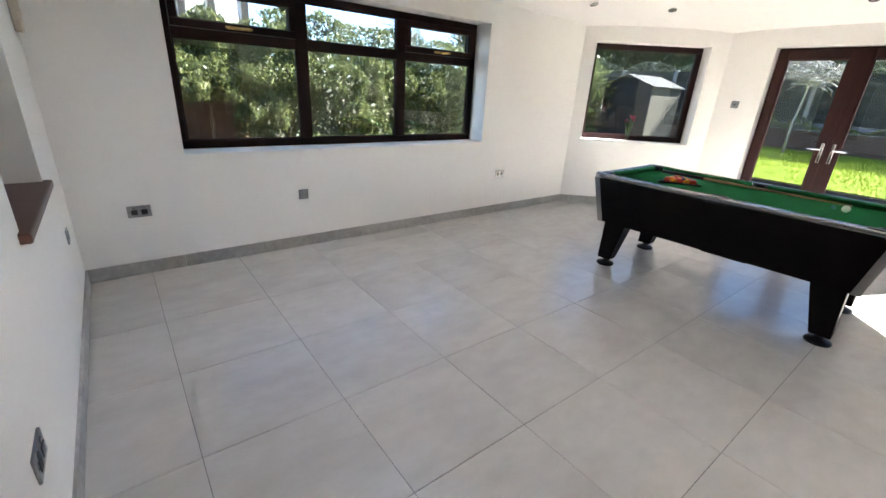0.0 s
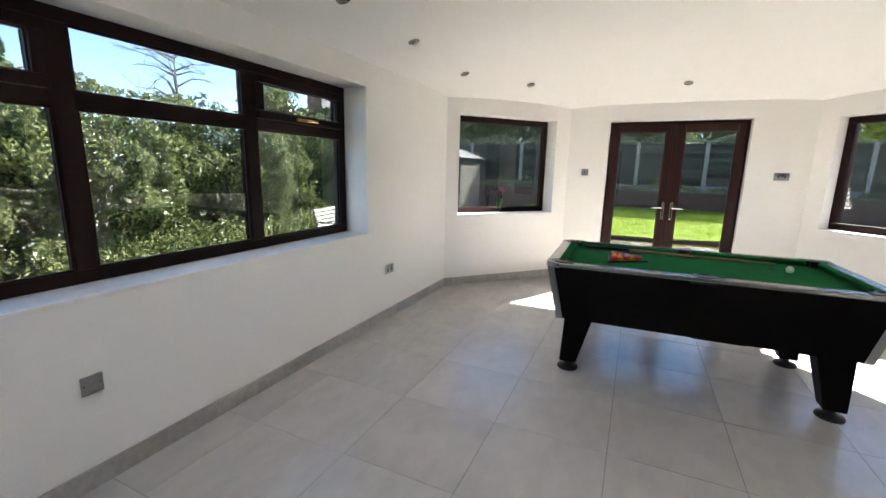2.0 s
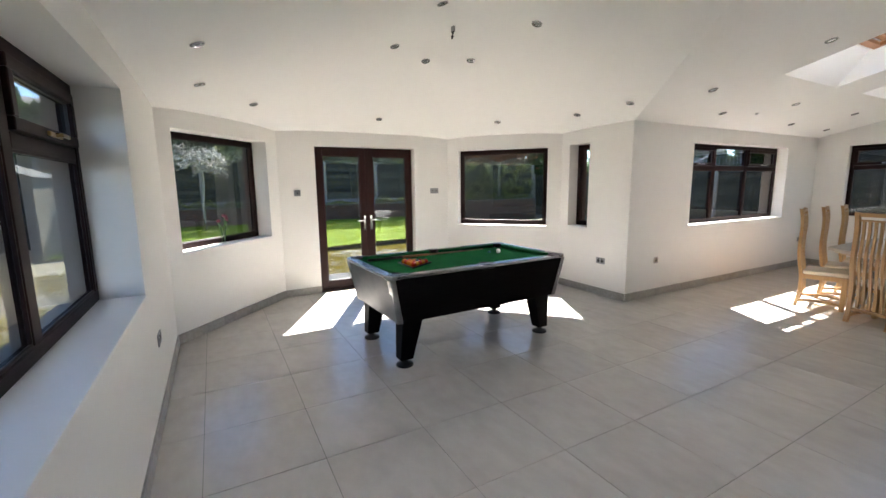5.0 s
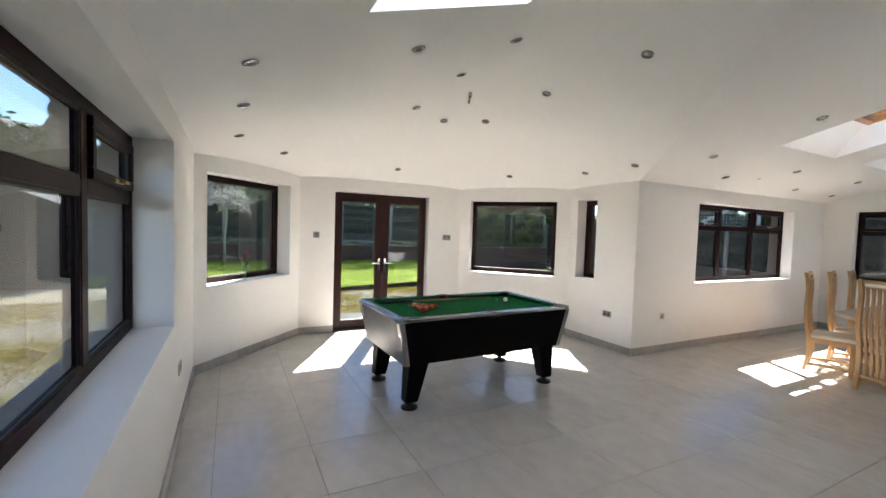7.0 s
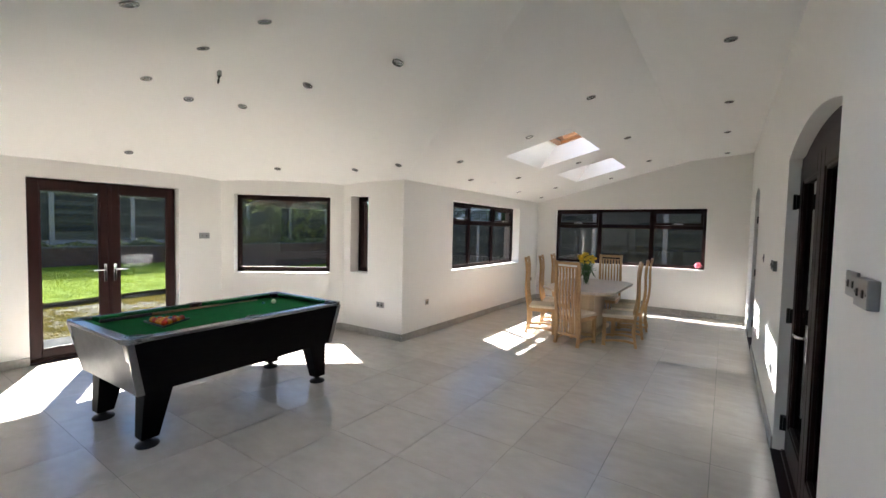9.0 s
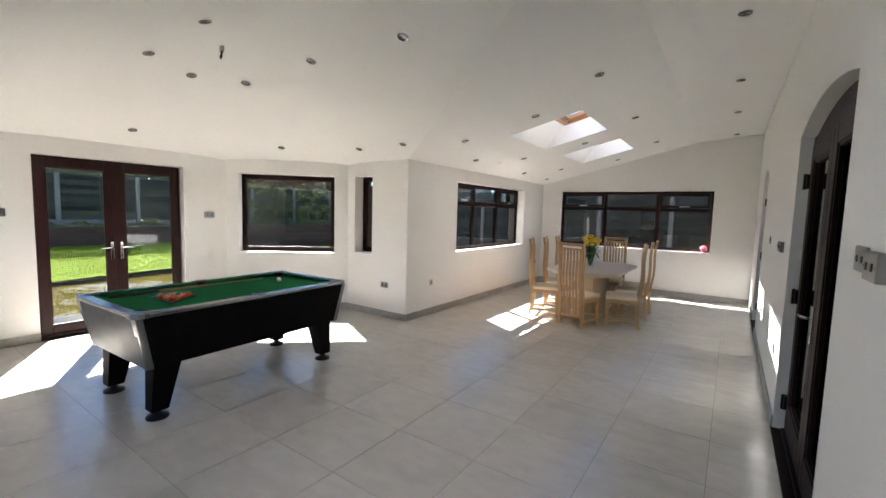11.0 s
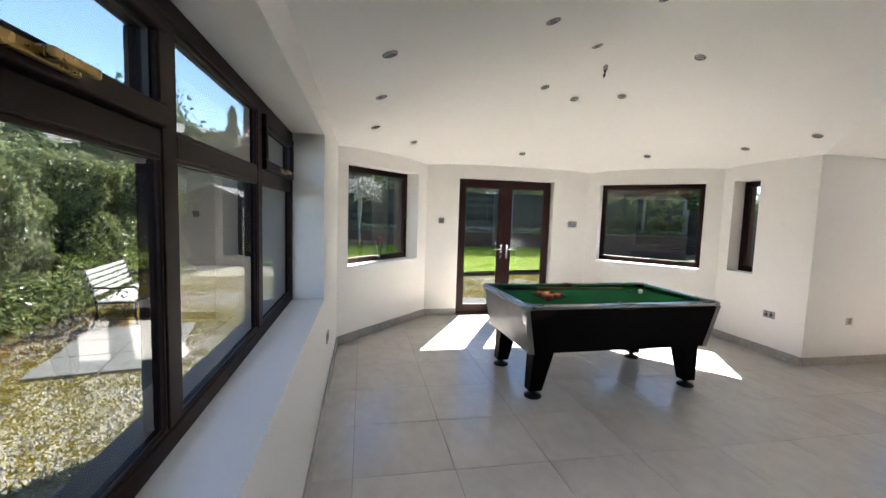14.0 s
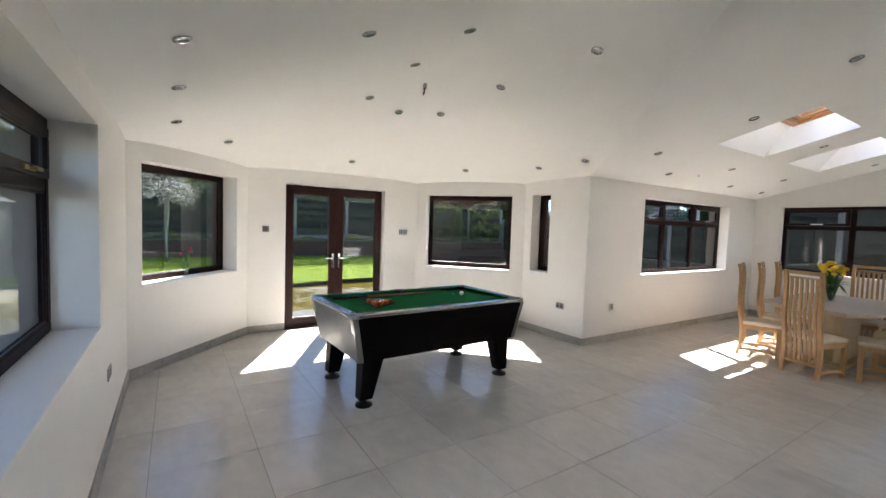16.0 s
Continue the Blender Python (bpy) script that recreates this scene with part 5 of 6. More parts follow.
# ---------------------------------------------------------------- fences and garden walls
def fence_run(p, q, z0, z1, label, trellis=False, phase=0.0):
    """Concrete posts with horizontal lapped boards between them."""
    p, q = Vector((*p, 0)), Vector((*q, 0))
    d = (q - p)
    m = Matrix.Translation(p) @ Matrix.Rotation(math.atan2(d.y, d.x), 4, "Z")
    f = thing("fence", m, label, "fence", "garden fence")
    n = max(1, round(d.length / 1.93))
    step = d.length / n
    bm = boxes((-0.055, 0.055, -0.055, 0.055, z0 - 0.3, z1 + 0.06))
    post = mesh_of("post", soft(bm, 0.01), CONCRETE)
    nb = max(4, round((z1 - z0 - 0.2) / 0.125))
    h = (z1 - z0 - 0.22) / nb
    bm = bmesh.new()
    vs = box(bm, 0.058, step - 0.058, 0.012, 0.030, 0, h * 1.12)
    for v in vs:
        if v.co.z < h * 0.5:
            v.co.y -= 0.055
    board = mesh_of("board", bm, FENCE)
    gravel = mesh_of("gravel_board", boxes((0.058, step - 0.058, -0.025, 0.025, z0, z0 + 0.2)), CONCRETE)
    batten = mesh_of("batten", boxes((step / 2 - 0.02, step / 2 + 0.02, -0.038, -0.012, z0 + 0.2, z1)), FENCE)
    cap = mesh_of("cap_rail", boxes((0.055, step - 0.055, -0.03, 0.04, z1 - 0.015, z1 + 0.02)), FENCE)
    for k in range(n + 1):
        shared("post", post, f, Matrix.Translation((k * step, 0, 0)))
        if k == n:
            break
        shared("gravel_board", gravel, f, Matrix.Translation((k * step, 0, 0)))
        shared("batten", batten, f, Matrix.Translation((k * step, 0, 0)))
        shared("cap_rail", cap, f, Matrix.Translation((k * step, 0, 0)))
        for j in range(nb):
            shared("board", board, f, Matrix.Translation((k * step, 0, z0 + 0.2 + j * h)))
        if trellis:
            bm = bmesh.new()
            w = step - 0.12
            top = lambda u: z1 + 0.10 + 0.22 * math.sin(math.pi * u)
            pts = [(0.06 + w * t / 12, 0, top(t / 12)) for t in range(13)]
            tube(bm, pts, 0.016, 6)
            for t in range(1, 24, 2):
                for sgn in (-1, 1):
                    x0, zb = 0.06 + w * t / 24, z1 + 0.02
                    L = top(t / 24) - zb
                    x1 = min(max(x0 + sgn * L, 0.06), 0.06 + w)
                    zt = min(zb + abs(x1 - x0), top((x1 - 0.06) / w))
                    if zt > zb + 0.02:
                        cyl(bm, (x0, 0.004 * sgn, zb), (x1, 0.004 * sgn, zt), 0.008, n=4, caps=False)
            shared("trellis", mesh_of("trellis", bm, TRELLIS_WOOD), f, Matrix.Translation((k * step, 0, 0)))
    return f


EX = 15.6
fence_run((EX, 13.2), (EX, -9.4), 0.90, 2.34, "weathered lapped board fence with concrete posts and trellis", True)
fence_run((EX - 0.1, -9.5), (5.6, -9.5), 0.0, 1.92, "weathered lapped board fence with concrete posts")
fence_run((5.5, -9.5), (-4.0, -9.5), 0.1, 2.62, "tall weathered lapped board fence with concrete posts")


def brick_wall(p, q, z0, z1, label, near, coping=True):
    p, q = Vector((*p, 0)), Vector((*q, 0))
    d = q - p
    m = Matrix.Translation(p) @ Matrix.Rotation(math.atan2(d.y, d.x), 4, "Z")
    w = thing("garden_wall", m, label, "wall")
    part("mortar", boxes((0, d.length, 0.008, 0.20, z0, z1 - 0.004)), MORTAR, w)
    bl, bh = 0.215, 0.065
    mesh = mesh_of("brick", boxes((0, bl, 0, 0.102, 0, bh)), BRICK)
    rows = int((z1 - z0) / 0.075)
    cols = int(d.length / 0.225)
    lo = bmesh.new()
    for r in range(rows):
        for c in range(cols):
            x = c * 0.225 + (0.112 if r % 2 else 0)
            if x + bl > d.length:
                continue
            if near[0] < x < near[1]:
                shared("brick", mesh, w, Matrix.Translation((x, random.uniform(-0.002, 0.002), z0 + 0.01 + r * 0.075)))
            else:
                box(lo, x, x + bl, 0, 0.102, z0 + 0.01 + r * 0.075, z0 + 0.01 + r * 0.075 + bh)
    if lo.verts:
        part("bricks", lo, BRICK, w)["kind"] = "stuff"
    if coping:
        part("coping", soft(boxes((0, d.length, -0.03, 0.24, z1 - 0.003, z1 + 0.05)), 0.008), SLAB, w, "flat stone coping")


brick_wall((15.2, 12.0), (15.2, -9.3), -0.1, 0.88, "low red brick retaining wall with stone coping", (10.0, 16.5))
brick_wall((-3.0, 9.7), (2.9, 9.7), GZ, 1.20, "red brick garden wall behind the hedge stems", (3.0, 5.9), False)


# ---------------------------------------------------------------- shed
def shed():
    sh = thing("garden_shed", pose(14.1, 7.8, 0.0, 0, 0, -3), "small garden shed, dark front and pale clad side", "shed")
    x0, x1, y0, y1, h, r = -0.82, 0.82, -0.8, 0.8, 1.82, 2.12
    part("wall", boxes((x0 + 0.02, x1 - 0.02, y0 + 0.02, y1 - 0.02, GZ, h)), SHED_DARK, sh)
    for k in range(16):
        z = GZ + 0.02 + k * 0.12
        part("board", boxes((x0 + 0.03, x1, y0 - 0.012, y0 + 0.02, z, z + 0.112)), SHED_PALE, sh, "pale cladding board")
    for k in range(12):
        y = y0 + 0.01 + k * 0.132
        part("board", boxes((x0 - 0.014, x0 + 0.02, y, y + 0.128, GZ, h)), SHED_DARK, sh, "dark shed board")
    bm = bmesh.new()
    g = [bm.verts.new(p) for p in ((x0, y0, h), (x0, y1, h), (x0, 0, r), (x1, y0, h), (x1, y1, h), (x1, 0, r))]
    bm.faces.new((g[0], g[1], g[2]))
    bm.faces.new((g[3], g[5], g[4]))
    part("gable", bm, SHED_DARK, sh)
    for sy in (-1, 1):
        a = math.atan2(r - h, 0.8)
        bm = boxes((x0 - 0.12, x1 + 0.12, 0, 0.97, 0, 0.03))
        m = Matrix.Translation((0, 0, r + 0.01)) @ (Matrix.Rotation(math.pi, 4, "Z") if sy < 0 else Matrix.Identity(4)) @ Matrix.Rotation(-a, 4, "X")
        part("roof", bm, FELT, sh, "pale felt roof slope", m=m)
    part("door", soft(boxes((x0 - 0.04, x0 - 0.015, -0.4, 0.4, GZ + 0.1, 1.7)), 0.004), SHED_DARK, sh)


shed()


# ---------------------------------------------------------------- bench
def bench():
    b = thing("garden_bench", pose(7.42, 7.02, GZ, 0, 0, 9) @ Matrix.Diagonal((1.12, 0.92, 0.84, 1.0)), "garden bench with pale slats and scrolled black iron ends", "bench")
    for k in range(5):
        y = -0.20 + k * 0.09
        part("seat_slat", soft(boxes((-0.62, 0.62, y, y + 0.07, 0.42, 0.445)), 0.005), BENCH_SLAT, b)
    for k in range(5):
        z, y = 0.52 + k * 0.085, 0.265 + k * 0.025
        part("back_slat", soft(boxes((-0.62, 0.62, y, y + 0.022, z, z + 0.065)), 0.005), BENCH_SLAT, b)
    for x in (-0.6, 0.6):
        bm = bmesh.new()
        tube(bm, [(x, -0.26, 0.0), (x, -0.22, 0.2), (x, -0.24, 0.41), (x, 0.0, 0.41), (x, 0.25, 0.41), (x, 0.29, 0.6), (x, 0.39, 0.96)], 0.020, 8)
        tube(bm, [(x, 0.32, 0.0), (x, 0.25, 0.2), (x, 0.25, 0.42)], 0.020, 8)
        tube(bm, [(x, -0.25, 0.40), (x, -0.28, 0.58), (x, -0.22, 0.66), (x, 0.05, 0.64), (x, 0.30, 0.66)], 0.018, 8)
        for cy, cz, r, s in ((-0.08, 0.53, 0.085, 0), (0.12, 0.52, 0.07, 2.0), (0.0, 0.25, 0.11, 1.0)):
            tube(bm, [(x, cy + r * (1 - t / 16) * math.cos(s + t * 0.55), cz + r * (1 - t / 16) * math.sin(s + t * 0.55)) for t in range(13)], 0.010, 6)
        part("end_frame", bm, CAST_IRON, b, "black scrolled cast iron end", smooth=True)


bench()


# ---------------------------------------------------------------- planting
def blob_points(n, centre, radii, seed, shell=0.55, rough=0.35):
    rng = np.random.default_rng(seed)
    d = rng.normal(size=(n, 3))
    d /= np.linalg.norm(d, axis=1)[:, None]
    r = rng.uniform(shell, 1.0, n) ** 0.5
    out = np.empty((n, 3))
    for i in range(n):
        k = 1 + rough * noise.noise(Vector(d[i]) * 2.2 + Vector((seed, 0, 0)))
        out[i] = np.asarray(centre) + d[i] * np.asarray(radii) * r[i] * k
    return out


def hedge():
    h = thing("hedge", pose(0, 0, 0), "tall leafy evergreen hedge with bare stems at one end", "hedge")
    rng = np.random.default_rng(51)
    pts = []
    for k in range(98000):
        x = rng.uniform(-3.5, 12.6)
        lo = 1.05 + 0.3 * noise.noise(Vector((x * 1.3, 0, 3))) if x < 2.3 else GZ
        top = (2.28 if x < 2.6 else 2.55 if x < 5.6 else 2.36) + 0.14 * noise.noise(Vector((x * 0.9, 0, 9))) + 0.16 * noise.noise(Vector((x * 3.1, 1, 9)))
        z = lo + (top - lo) * rng.uniform(0, 1) ** 0.9
        face = 8.35 + 0.55 * noise.noise(Vector((x * 0.8, z * 1.1, 2))) + 0.36 * noise.noise(Vector((x * 3, z * 3, 5))) + max(0, z - 2.2) * 0.5
        pts.append((x, face + abs(rng.normal(0, 0.16)), z))
    leaves("foliage", pts, 0.041, HEDGE_LEAF, h, 52)["kind"] = "stuff"
    pts = []
    for k in range(20000):
        x = rng.uniform(-3.5, 12.6)
        z = rng.uniform(1.0 if x < 2.2 else GZ, 2.1)
        pts.append((x, 8.95 + rng.uniform(0, 0.5), z))
    leaves("inner_foliage", pts, 0.10, CONIFER_LEAF, h, 53)["kind"] = "stuff"
    r2 = random.Random(8)
    for k in range(22):
        x = -3.2 + k * 0.72 + r2.uniform(-0.2, 0.2)
        bm = bmesh.new()
        y = 8.95 + r2.uniform(-0.25, 0.25)
        dx, dy = r2.uniform(-0.3, 0.3), r2.uniform(-0.2, 0.1)
        tube(bm, [(x, y, GZ - 0.02), (x + dx * 0.4, y + dy * 0.3, 0.5), (x + dx, y + dy, 1.2), (x + dx * 1.5, y + dy * 1.5, 2.0)], [0.045, 0.035, 0.028, 0.012], 7)
        part("trunk", bm, BARK, h, smooth=True)
    return h


hedge()


def shrubs_low():
    s = thing("ivy_border", pose(0, 0, 0), "low ivy and ground cover under the hedge", "shrub")
    rng = np.random.default_rng(61)
    pts = []
    for k in range(14000):
        x = rng.uniform(3.0, 11.5)
        y = 8.35 - abs(rng.normal(0, 0.28))
        z = GZ + 0.02 + 0.62 * rng.uniform(0, 1) * max(0.1, (y - 7.3))
        pts.append((x, y, z))
    leaves("foliage", pts, 0.042, HEDGE_LEAF, s, 62)["kind"] = "stuff"


shrubs_low()


def tree(name, x, y, z, height, radii, leaf, n, size, label, seed, conifer=False, crown_z=0.7, bare=False, trunk=0.14, bark=BARK):
    t = thing(name, pose(x, y, z), label, "tree")
    rr = random.Random(seed)
    bm = bmesh.new()
    tube(bm, [(0, 0, -0.05), (0.05, 0.02, height * 0.3), (0.02, -0.05, height * 0.6), (0, 0, height * 0.93)], [trunk, trunk * 0.8, trunk * 0.5, 0.02], 8)
    tips = []
    for k in range(16 if not bare else 30):
        a, f = rr.uniform(0, 6.28), rr.uniform(0.72 if bare and height < 4 else 0.3, 0.95)
        r = (1 - f * (0.85 if conifer else 0.35)) * max(radii[0], radii[1]) * rr.uniform(0.6, 1.0)
        up = -0.05 if conifer else rr.uniform(0.1, 0.5) * r * (-0.8 if bare and height < 4 else 1)
        p0 = Vector((0.02, 0, height * f * (crown_z if not conifer else 1)))
        p2 = p0 + Vector((r * math.cos(a), r * math.sin(a), up))
        p1 = p0.lerp(p2, 0.5) + Vector((rr.uniform(-0.1, 0.1), rr.uniform(-0.1, 0.1), 0.12 * r))
        tube(bm, [p0, p1, p2], [trunk * 0.35, trunk * 0.2, 0.008], 5)
        tips.append((p0, p1, p2))
        if bare:
            for j in range(7):
                b = p1.lerp(p2, rr.uniform(-0.6, 1))
                e = b + Vector((rr.uniform(-1, 1), rr.uniform(-1, 1), rr.uniform(-0.5, 0.8))) * r * 0.42
                tube(bm, [b, b.lerp(e, 0.5) + Vector((0, 0, 0.03)), e], [0.016, 0.012, 0.007], 4)
                tips.append((b, b.lerp(e, 0.5), e))
    part("trunk", bm, bark, t, smooth=True)
    rng = np.random.default_rng(seed)
    pts = []
    if conifer:
        for k in range(n):
            f = rng.uniform(0.06, 1)
            r = radii[0] * (1.02 - f) * math.sqrt(rng.uniform(0.2, 1)) * (0.75 + 0.25 * math.sin(f * 55))
            a = rng.uniform(0, 6.28)
            pts.append((r * math.cos(a), r * math.sin(a), height * f - 0.12 * r))
    else:
        for k in range(n):
            p0, p1, p2 = tips[int(rng.integers(len(tips)))]
            c = p1.lerp(p2, rng.uniform(-0.3, 1.1))
            sp = size * (2.2 if bare else 6.5)
            pts.append(tuple(np.asarray(c) + rng.normal(size=3) * sp * 0.5))
    if n:
        leaves("crown", pts, size, leaf, t, seed)["kind"] = "stuff"
    return t


tree("blossom_tree", 14.55, 3.75, 0.28, 2.55, (1.35, 1.35), BLOSSOM, 260, 0.02, "small bare-branched tree with pale blossom", 71, crown_z=0.95, bare=True, trunk=0.045, bark=PALE_TWIG)
tree("conifer_tree", 25.4, 10.7, GZ, 7.0, (1.7, 1.7), CONIFER_LEAF, 7000, 0.16, "dark pointed conifer beyond the hedge", 72, conifer=True)
tree("conifer_tree", 7.3, 20.5, GZ, 6.2, (1.6, 1.6), CONIFER_LEAF, 6000, 0.16, "dark pointed conifer beyond the hedge", 73, conifer=True)
tree("broadleaf_tree", 37.0, 20.0, GZ, 10.0, (4.2, 4.2), CONIFER_LEAF, 9000, 0.22, "tall spreading tree beyond the neighbour's roof", 74, crown_z=0.95)
tree("bare_tree", 17.5, 27.0, GZ, 9.0, (3.2, 3.2), DRY_LEAF, 0, 0.05, "tall bare winter tree beyond the hedge", 75, crown_z=0.95, bare=True, trunk=0.16)
tree("broadleaf_tree", 10.2, 11.0, GZ, 3.5, (1.6, 1.6), HEDGE_LEAF, 7000, 0.07, "leafy evergreen tree beside the shed", 76, crown_z=0.95)
tree("broadleaf_tree", 12.9, 9.1, GZ, 2.5, (1.0, 1.0), HEDGE_LEAF, 6000, 0.06, "leafy evergreen shrub beside the shed", 83, crown_z=0.95, trunk=0.06)
tree("yellow_shrub_tree", 17.8, -5.2, GZ, 4.2, (1.8, 1.8), YELLOW_LEAF, 6000, 0.09, "yellow green shrub rising over the fence", 77, crown_z=0.95)
tree("broadleaf_tree", 18.6, -8.8, GZ, 5.0, (2.4, 2.4), DRY_LEAF, 7000, 0.10, "rusty leaved tree over the fence", 78, crown_z=0.95)
tree("broadleaf_tree", 18.8, 1.8, GZ, 5.0, (2.0, 2.0), HEDGE_LEAF, 7000, 0.09, "green tree behind the garden fence", 79, crown_z=0.95)
tree("broadleaf_tree", 12.2, -11.6, GZ, 4.6, (2.0, 2.0), HEDGE_LEAF, 6000, 0.09, "green tree behind the garden fence", 80, crown_z=0.95)

def tree_belt():
    b = thing("tree_belt", pose(0, 0, GZ), "dense dark evergreen trees behind the garden fence", "trees")
    rng = np.random.default_rng(91)
    pts = []
    for k in range(62000):
        u = rng.uniform(0, 1)
        x, y = (20.3, -17 + 38 * u / 0.72) if u < 0.72 else (5.5 + 13 * (u - 0.72) / 0.28, -12.6)
        along = y if u < 0.72 else x + 60
        top = 4.6 + 1.3 * noise.noise(Vector((along * 0.35, 2, 1))) + 0.6 * noise.noise(Vector((along * 1.4, 5, 1)))
        if u >= 0.72:
            top -= 1.6
        z = top * rng.uniform(0.05, 1) ** 0.8
        off = 0.9 * noise.noise(Vector((along * 0.7, z * 0.7, 7))) + abs(rng.normal(0, 0.25))
        pts.append((x + off, y, z) if u < 0.72 else (x, y - off, z))
    leaves("foliage", pts, 0.19, CONIFER_LEAF, b, 92)["kind"] = "stuff"
    r2 = random.Random(17)
    for k in range(16):
        bm = bmesh.new()
        y = -14 + k * 2.0
        tube(bm, [(20.9, y, 0), (20.9 + r2.uniform(-0.2, 0.2), y + 0.1, 2), (21.0, y, 4.2)], [0.12, 0.09, 0.03], 7)
        part("trunk", bm, BARK, b)


tree_belt()

border = thing("border_plants", pose(0, 0, 0), "dark straggly shrubs along the raised bed", "shrub")
rng = np.random.default_rng(81)
pts = [(15.35 + rng.normal(0, 0.10), y, 0.94 + 0.30 * rng.uniform(0, 1) * abs(noise.noise(Vector((y * 1.2, 0, 4)))) * 2.2) for y in rng.uniform(-9.0, 11.5, 5200)]
leaves("foliage", pts, 0.05, HEDGE_LEAF, border, 82)["kind"] = "stuff"


climber = thing("climbing_shrub", pose(0, 0, 0), "straggly leafy climber against the garden fence", "shrub")
rng = np.random.default_rng(85)
pts = []
while len(pts) < 5200:
    y, z = rng.uniform(-9.2, -5.2), rng.uniform(0.95, 2.40)
    if noise.noise(Vector((y * 2.3, z * 2.3, 3))) + 0.6 * noise.noise(Vector((y * 6, z * 6, 8))) + 0.1 > rng.uniform(0, 0.7):
        pts.append((15.38 - abs(rng.normal(0, 0.10)), y, z))
leaves("foliage", pts, 0.034, HEDGE_LEAF, climber, 86)["kind"] = "stuff"
for k in range(5):
    bm = bmesh.new()
    y = -8.6 + k * 0.5
    tube(bm, [(15.36, y, 0.92), (15.33, y + 0.1, 1.4), (15.36, y - 0.05, 1.9), (15.34, y + 0.08, 2.25)], [0.022, 0.018, 0.012, 0.006], 6)
    part("stem", bm, BARK, climber, smooth=True)


# ---------------------------------------------------------------- neighbouring houses
def roof_rows(name, parent, x0, x1, y0, z0, y1, z1, rows):
    """A pitched slope of overlapping tile courses."""
    a = math.atan2(z1 - z0, y1 - y0)
    L = math.hypot(y1 - y0, z1 - z0)
    bm = bmesh.new()
    for k in range(rows):
        v0 = L * k / rows
        box(bm, x0, x1, v0, v0 + L / rows * 1.1, 0.0, 0.055, Matrix.Translation((0, y0, z0)) @ Matrix.Rotation(a, 4, "X") @ Matrix.Translation((0, v0, 0.02)) @ Matrix.Rotation(-0.09, 4, "X") @ Matrix.Translation((0, -v0, 0)))
    part(name, bm, ROOF_TILE, parent, "grey tiled roof slope")


def neighbour_house():
    h = thing("neighbour_house", pose(23.0, 20.3, 0, 0, 0, -47), "neighbour's house with grey tiled roof and brick chimney", "house")
    part("wall", boxes((0, 14.0, 0, 6.6, GZ, 4.3)), RENDER_WHITE, h)
    roof_rows("roof", h, -0.4, 14.4, -0.4, 4.2, 3.3, 6.9, 16)
    bm = bmesh.new()
    vs = [bm.verts.new(p) for p in ((0, 0, 4.25), (0, 6.6, 4.25), (0, 3.3, 6.85), (14, 0, 4.25), (14, 6.6, 4.25), (14, 3.3, 6.85))]
    bm.faces.new(vs[:3])
    bm.faces.new(vs[3:])
    bm.faces.new((vs[1], vs[4], vs[5], vs[2]))
    part("gable", bm, RENDER_WHITE, h)
    bm = soft(boxes((-1.3, -0.3, 2.4, 3.4, GZ, 8.0), (-1.38, -0.22, 2.32, 3.48, 7.75, 8.08)), 0.02)
    ch = part("chimney", bm, BRICK, h, "red brick chimney stack")
    for y in (2.65, 3.15):
        bm = bmesh.new()
        cyl(bm, (-0.8, y, 8.05), (-0.8, y, 8.45), 0.13, 0.11)
        part("chimney_pot", bm, BRICK, ch)


neighbour_house()


def timbered_house():
    h = thing("timbered_house", pose(0, 0, 0), "neighbour's white house with dark upright timbers and brick end", "house")
    part("wall", boxes((-6.0, 4.6, 17.0, 24.0, GZ, 6.0)), RENDER_WHITE, h)
    part("brick_end", boxes((-6.0, 0.45, 16.9, 16.998, GZ, 6.0)), BRICK, h, "red brick wall")
    for x in (0.5, 1.55, 2.6, 3.45, 4.45):
        part("timber", boxes((x, x + 0.2, 16.93, 16.997, 2.0, 6.0)), TIMBER_DARK, h, "dark upright timber")
    roof_rows("roof", h, -6.4, 5.0, 16.5, 5.9, 20.5, 8.6, 16)


timbered_house()


# ball-stop net and frame over the side fence
net = thing("goal_net", pose(7.2, -10.35, GZ, 0, 0, 0), "white cord net on pale posts behind the fence", "net")
bm = bmesh.new()
for k in range(3):
    cyl(bm, (k * 2.2, 0, 0), (k * 2.2, 0, 3.1), 0.045)
cyl(bm, (0, 0, 3.1), (4.4, 0, 3.1), 0.045)
cyl(bm, (0.0, 0.0, 3.0), (2.2, 0.0, 2.0), 0.035)
part("posts", bm, WHITE_NET, net)
bm = bmesh.new()
for k in range(45):
    box(bm, k * 0.1 - 0.004, k * 0.1 + 0.004, -0.004, 0.004, 1.4, 3.05)
for k in range(17):
    box(bm, 0, 4.4, 0.004, 0.010, 1.42 + k * 0.1, 1.428 + k * 0.1)
part("netting", bm, WHITE_NET, net)["kind"] = "stuff"


# ---------------------------------------------------------------- skirting and floor tiles
def clip(poly, a, b, c):
    """The part of a flat polygon where a x + b y <= c."""
    out = []
    for p, q in zip(poly, poly[1:] + poly[:1]):
        dp, dq = a * p[0] + b * p[1] - c, a * q[0] + b * q[1] - c
        if dp <= 0:
            out.append(p)
        if dp * dq < 0:
            t = dp / (dp - dq)
            out.append((p[0] + (q[0] - p[0]) * t, p[1] + (q[1] - p[1]) * t))
    return out


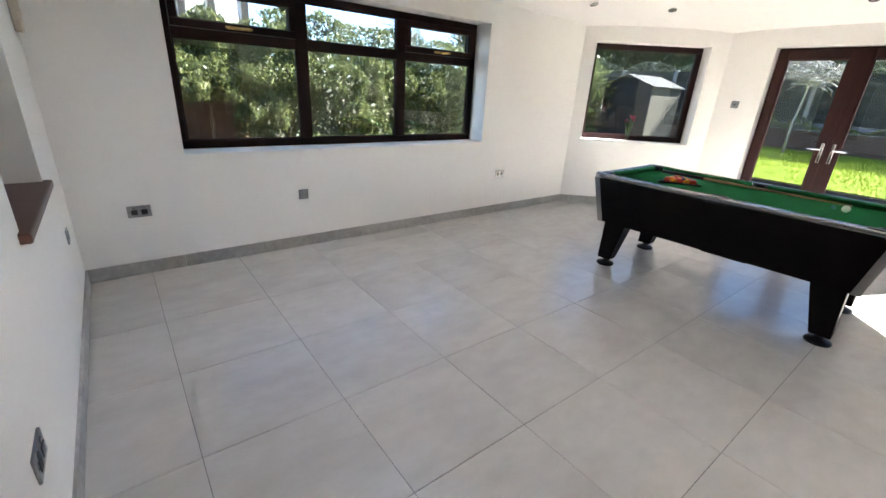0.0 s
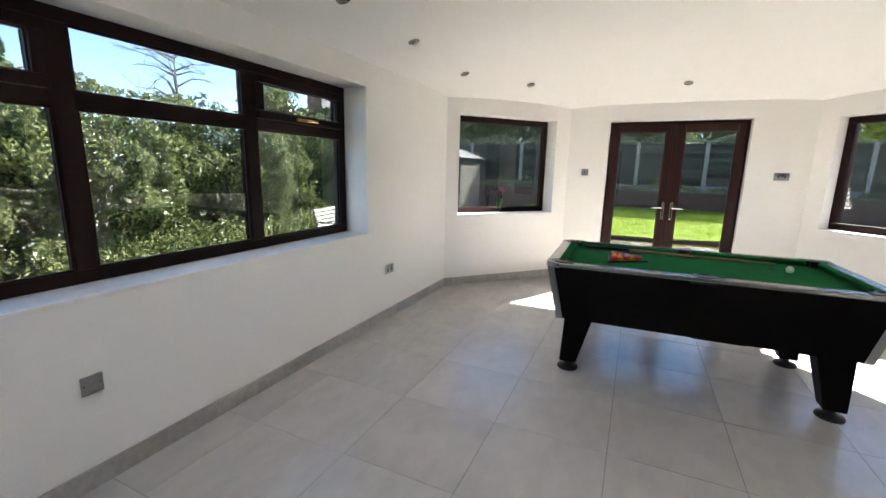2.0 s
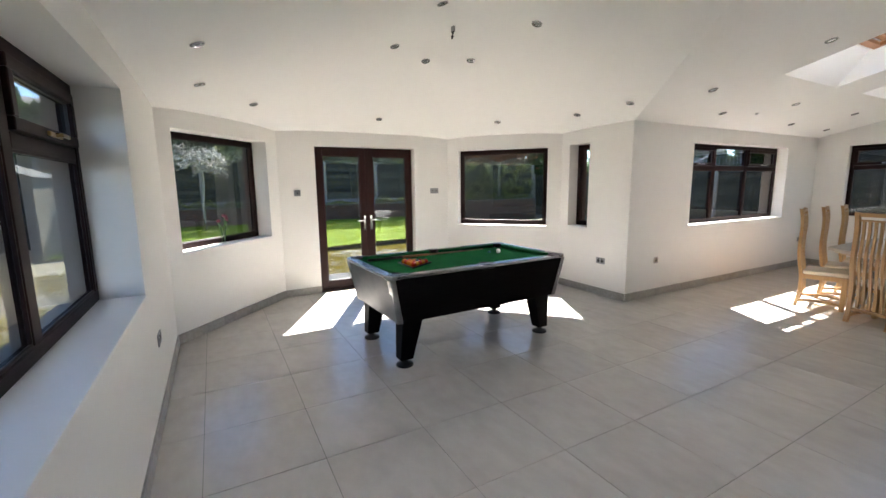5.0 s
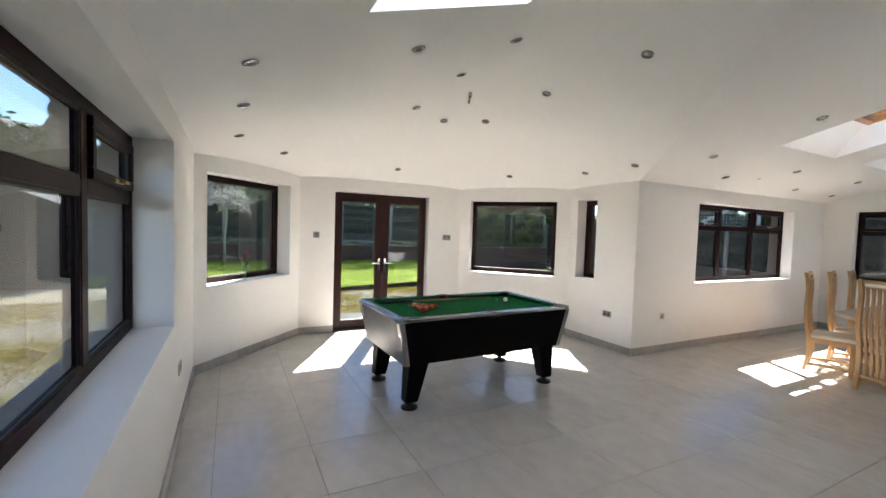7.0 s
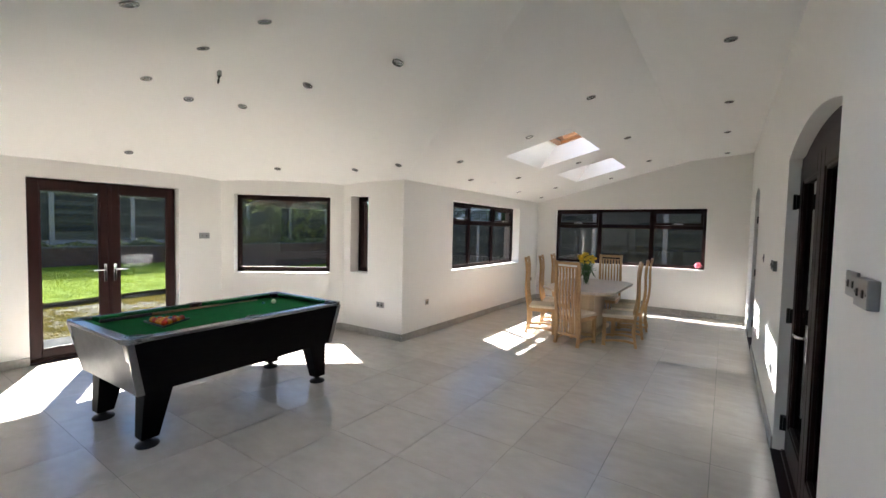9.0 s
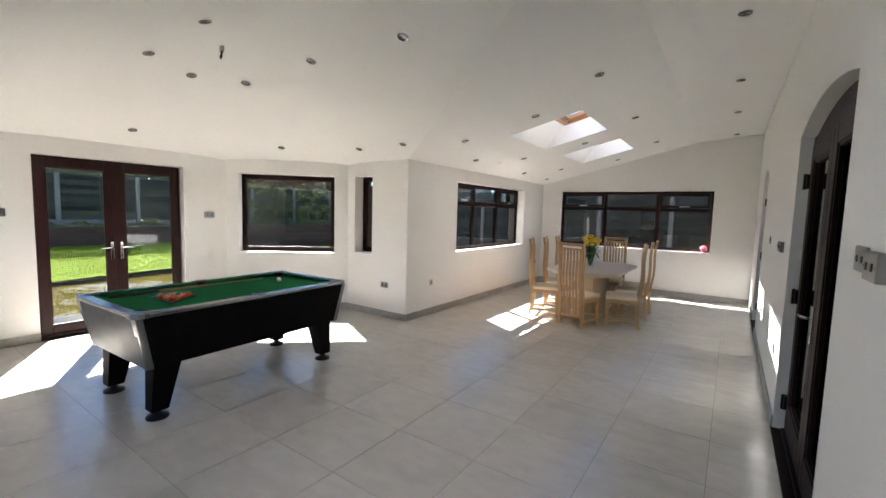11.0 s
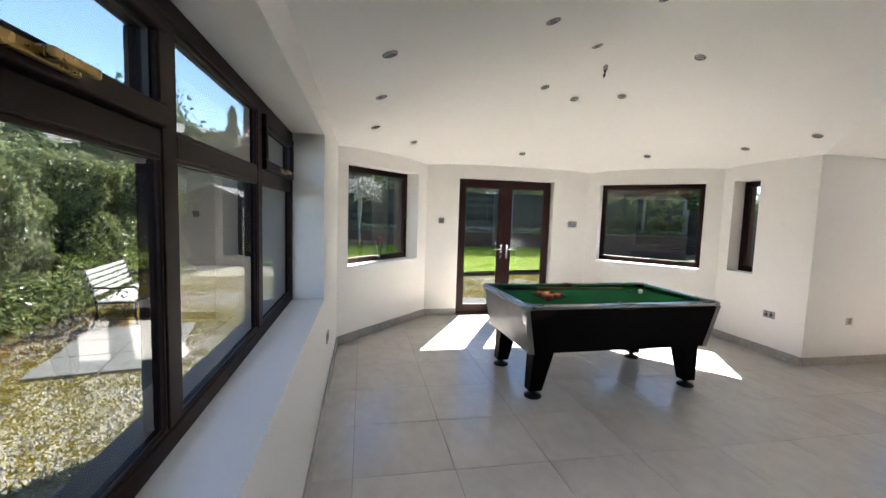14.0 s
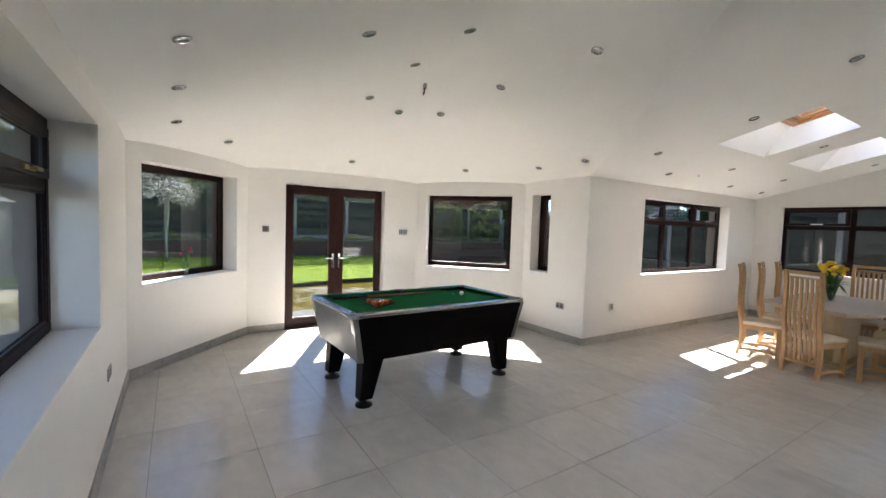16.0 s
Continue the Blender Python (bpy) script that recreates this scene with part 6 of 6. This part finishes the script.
def prism(bm, poly, z0, z1, inset=0.0):
    lo = [bm.verts.new((x, y, z0)) for x, y in poly]
    hi = [bm.verts.new((x, y, z1)) for x, y in poly]
    bm.faces.new(hi)
    for i in range(len(poly)):
        j = (i + 1) % len(poly)
        bm.faces.new((lo[i], lo[j], hi[j], hi[i]))


bm = bmesh.new()
prism(bm, PLAN[::-1], -0.06, -0.0025)
floor = tagged(part("floor", bm, GROUT), "floor of large matt grey porcelain tiles", "floor", kind="structure")
BAY = [(1, 0, XF), (0, 1, YA), (0, -1, -YB), (0.6705, 0.742, 5.335 * 0.6705 + YA * 0.742), (0.6705, -0.742, 5.335 * 0.6705 - YB * 0.742), (-1, 0, -XD)]
MAIN = [(-1, 0, -XH), (1, 0, XD), (0, 1, YA), (0, -1, -YE)]
PITCH, GAP = 0.622, 0.0017
tile_full = None
for ix in range(-2, 12):
    for iy in range(-13, 6):
        x0, y0 = 0.345 + ix * PITCH, 1.205 + iy * PITCH
        cx, cy, h = x0 + PITCH / 2, y0 + PITCH / 2, PITCH / 2 - GAP
        cell = [(-h, -h), (h, -h), (h, h), (-h, h)]
        polys = []
        for region in (MAIN, BAY):
            p = cell
            for a, b, c in region:
                p = clip(p, a, b, c - a * cx - b * cy) if len(p) > 2 else []
            if len(p) > 2:
                area = abs(sum(q[0] * r[1] - r[0] * q[1] for q, r in zip(p, p[1:] + p[:1]))) / 2
                if area > 1e-4:
                    polys.append((p, area))
        if not polys:
            continue
        if len(polys) == 1 and polys[0][1] > 4 * h * h - 1e-6:
            if tile_full is None:
                bm = bmesh.new()
                prism(bm, cell, -0.009, 0.0)
                tile_full = mesh_of("tile", bm, TILE)
            me = tile_full
        else:
            bm = bmesh.new()
            for p, _ in polys:
                prism(bm, p, -0.009, 0.0)
            me = mesh_of("tile", bm, TILE)
        shared("tile", me, floor, Matrix.Translation((cx, cy, 0)))

# skirting tiles along every wall, cut round the doors
SKIRT_GAPS = {2: [(FR_DOOR[0], FR_DOOR[1])], 7: [(5.68, 7.39), (1.45, 2.45)]}
for i in range(8):
    m, length = side(i)
    runs, at = [], 0.0
    for a, b in sorted(SKIRT_GAPS.get(i, [])):
        runs.append((at, a))
        at = b
    runs.append((at, length))
    base = thing("baseboard", m, "grey porcelain tile skirting along the wall", "baseboard", kind="structure")
    for a, b in runs:
        s = a
        while s < b - 0.01:
            e = min(s + 0.62, b)
            bm = boxes((0, e - s - 0.002, -0.012, 0.0, 0.001, 0.10))
            shared("tile", mesh_of("tile", bm, SKIRT), base, Matrix.Translation((s, 0, 0)))
            s = e
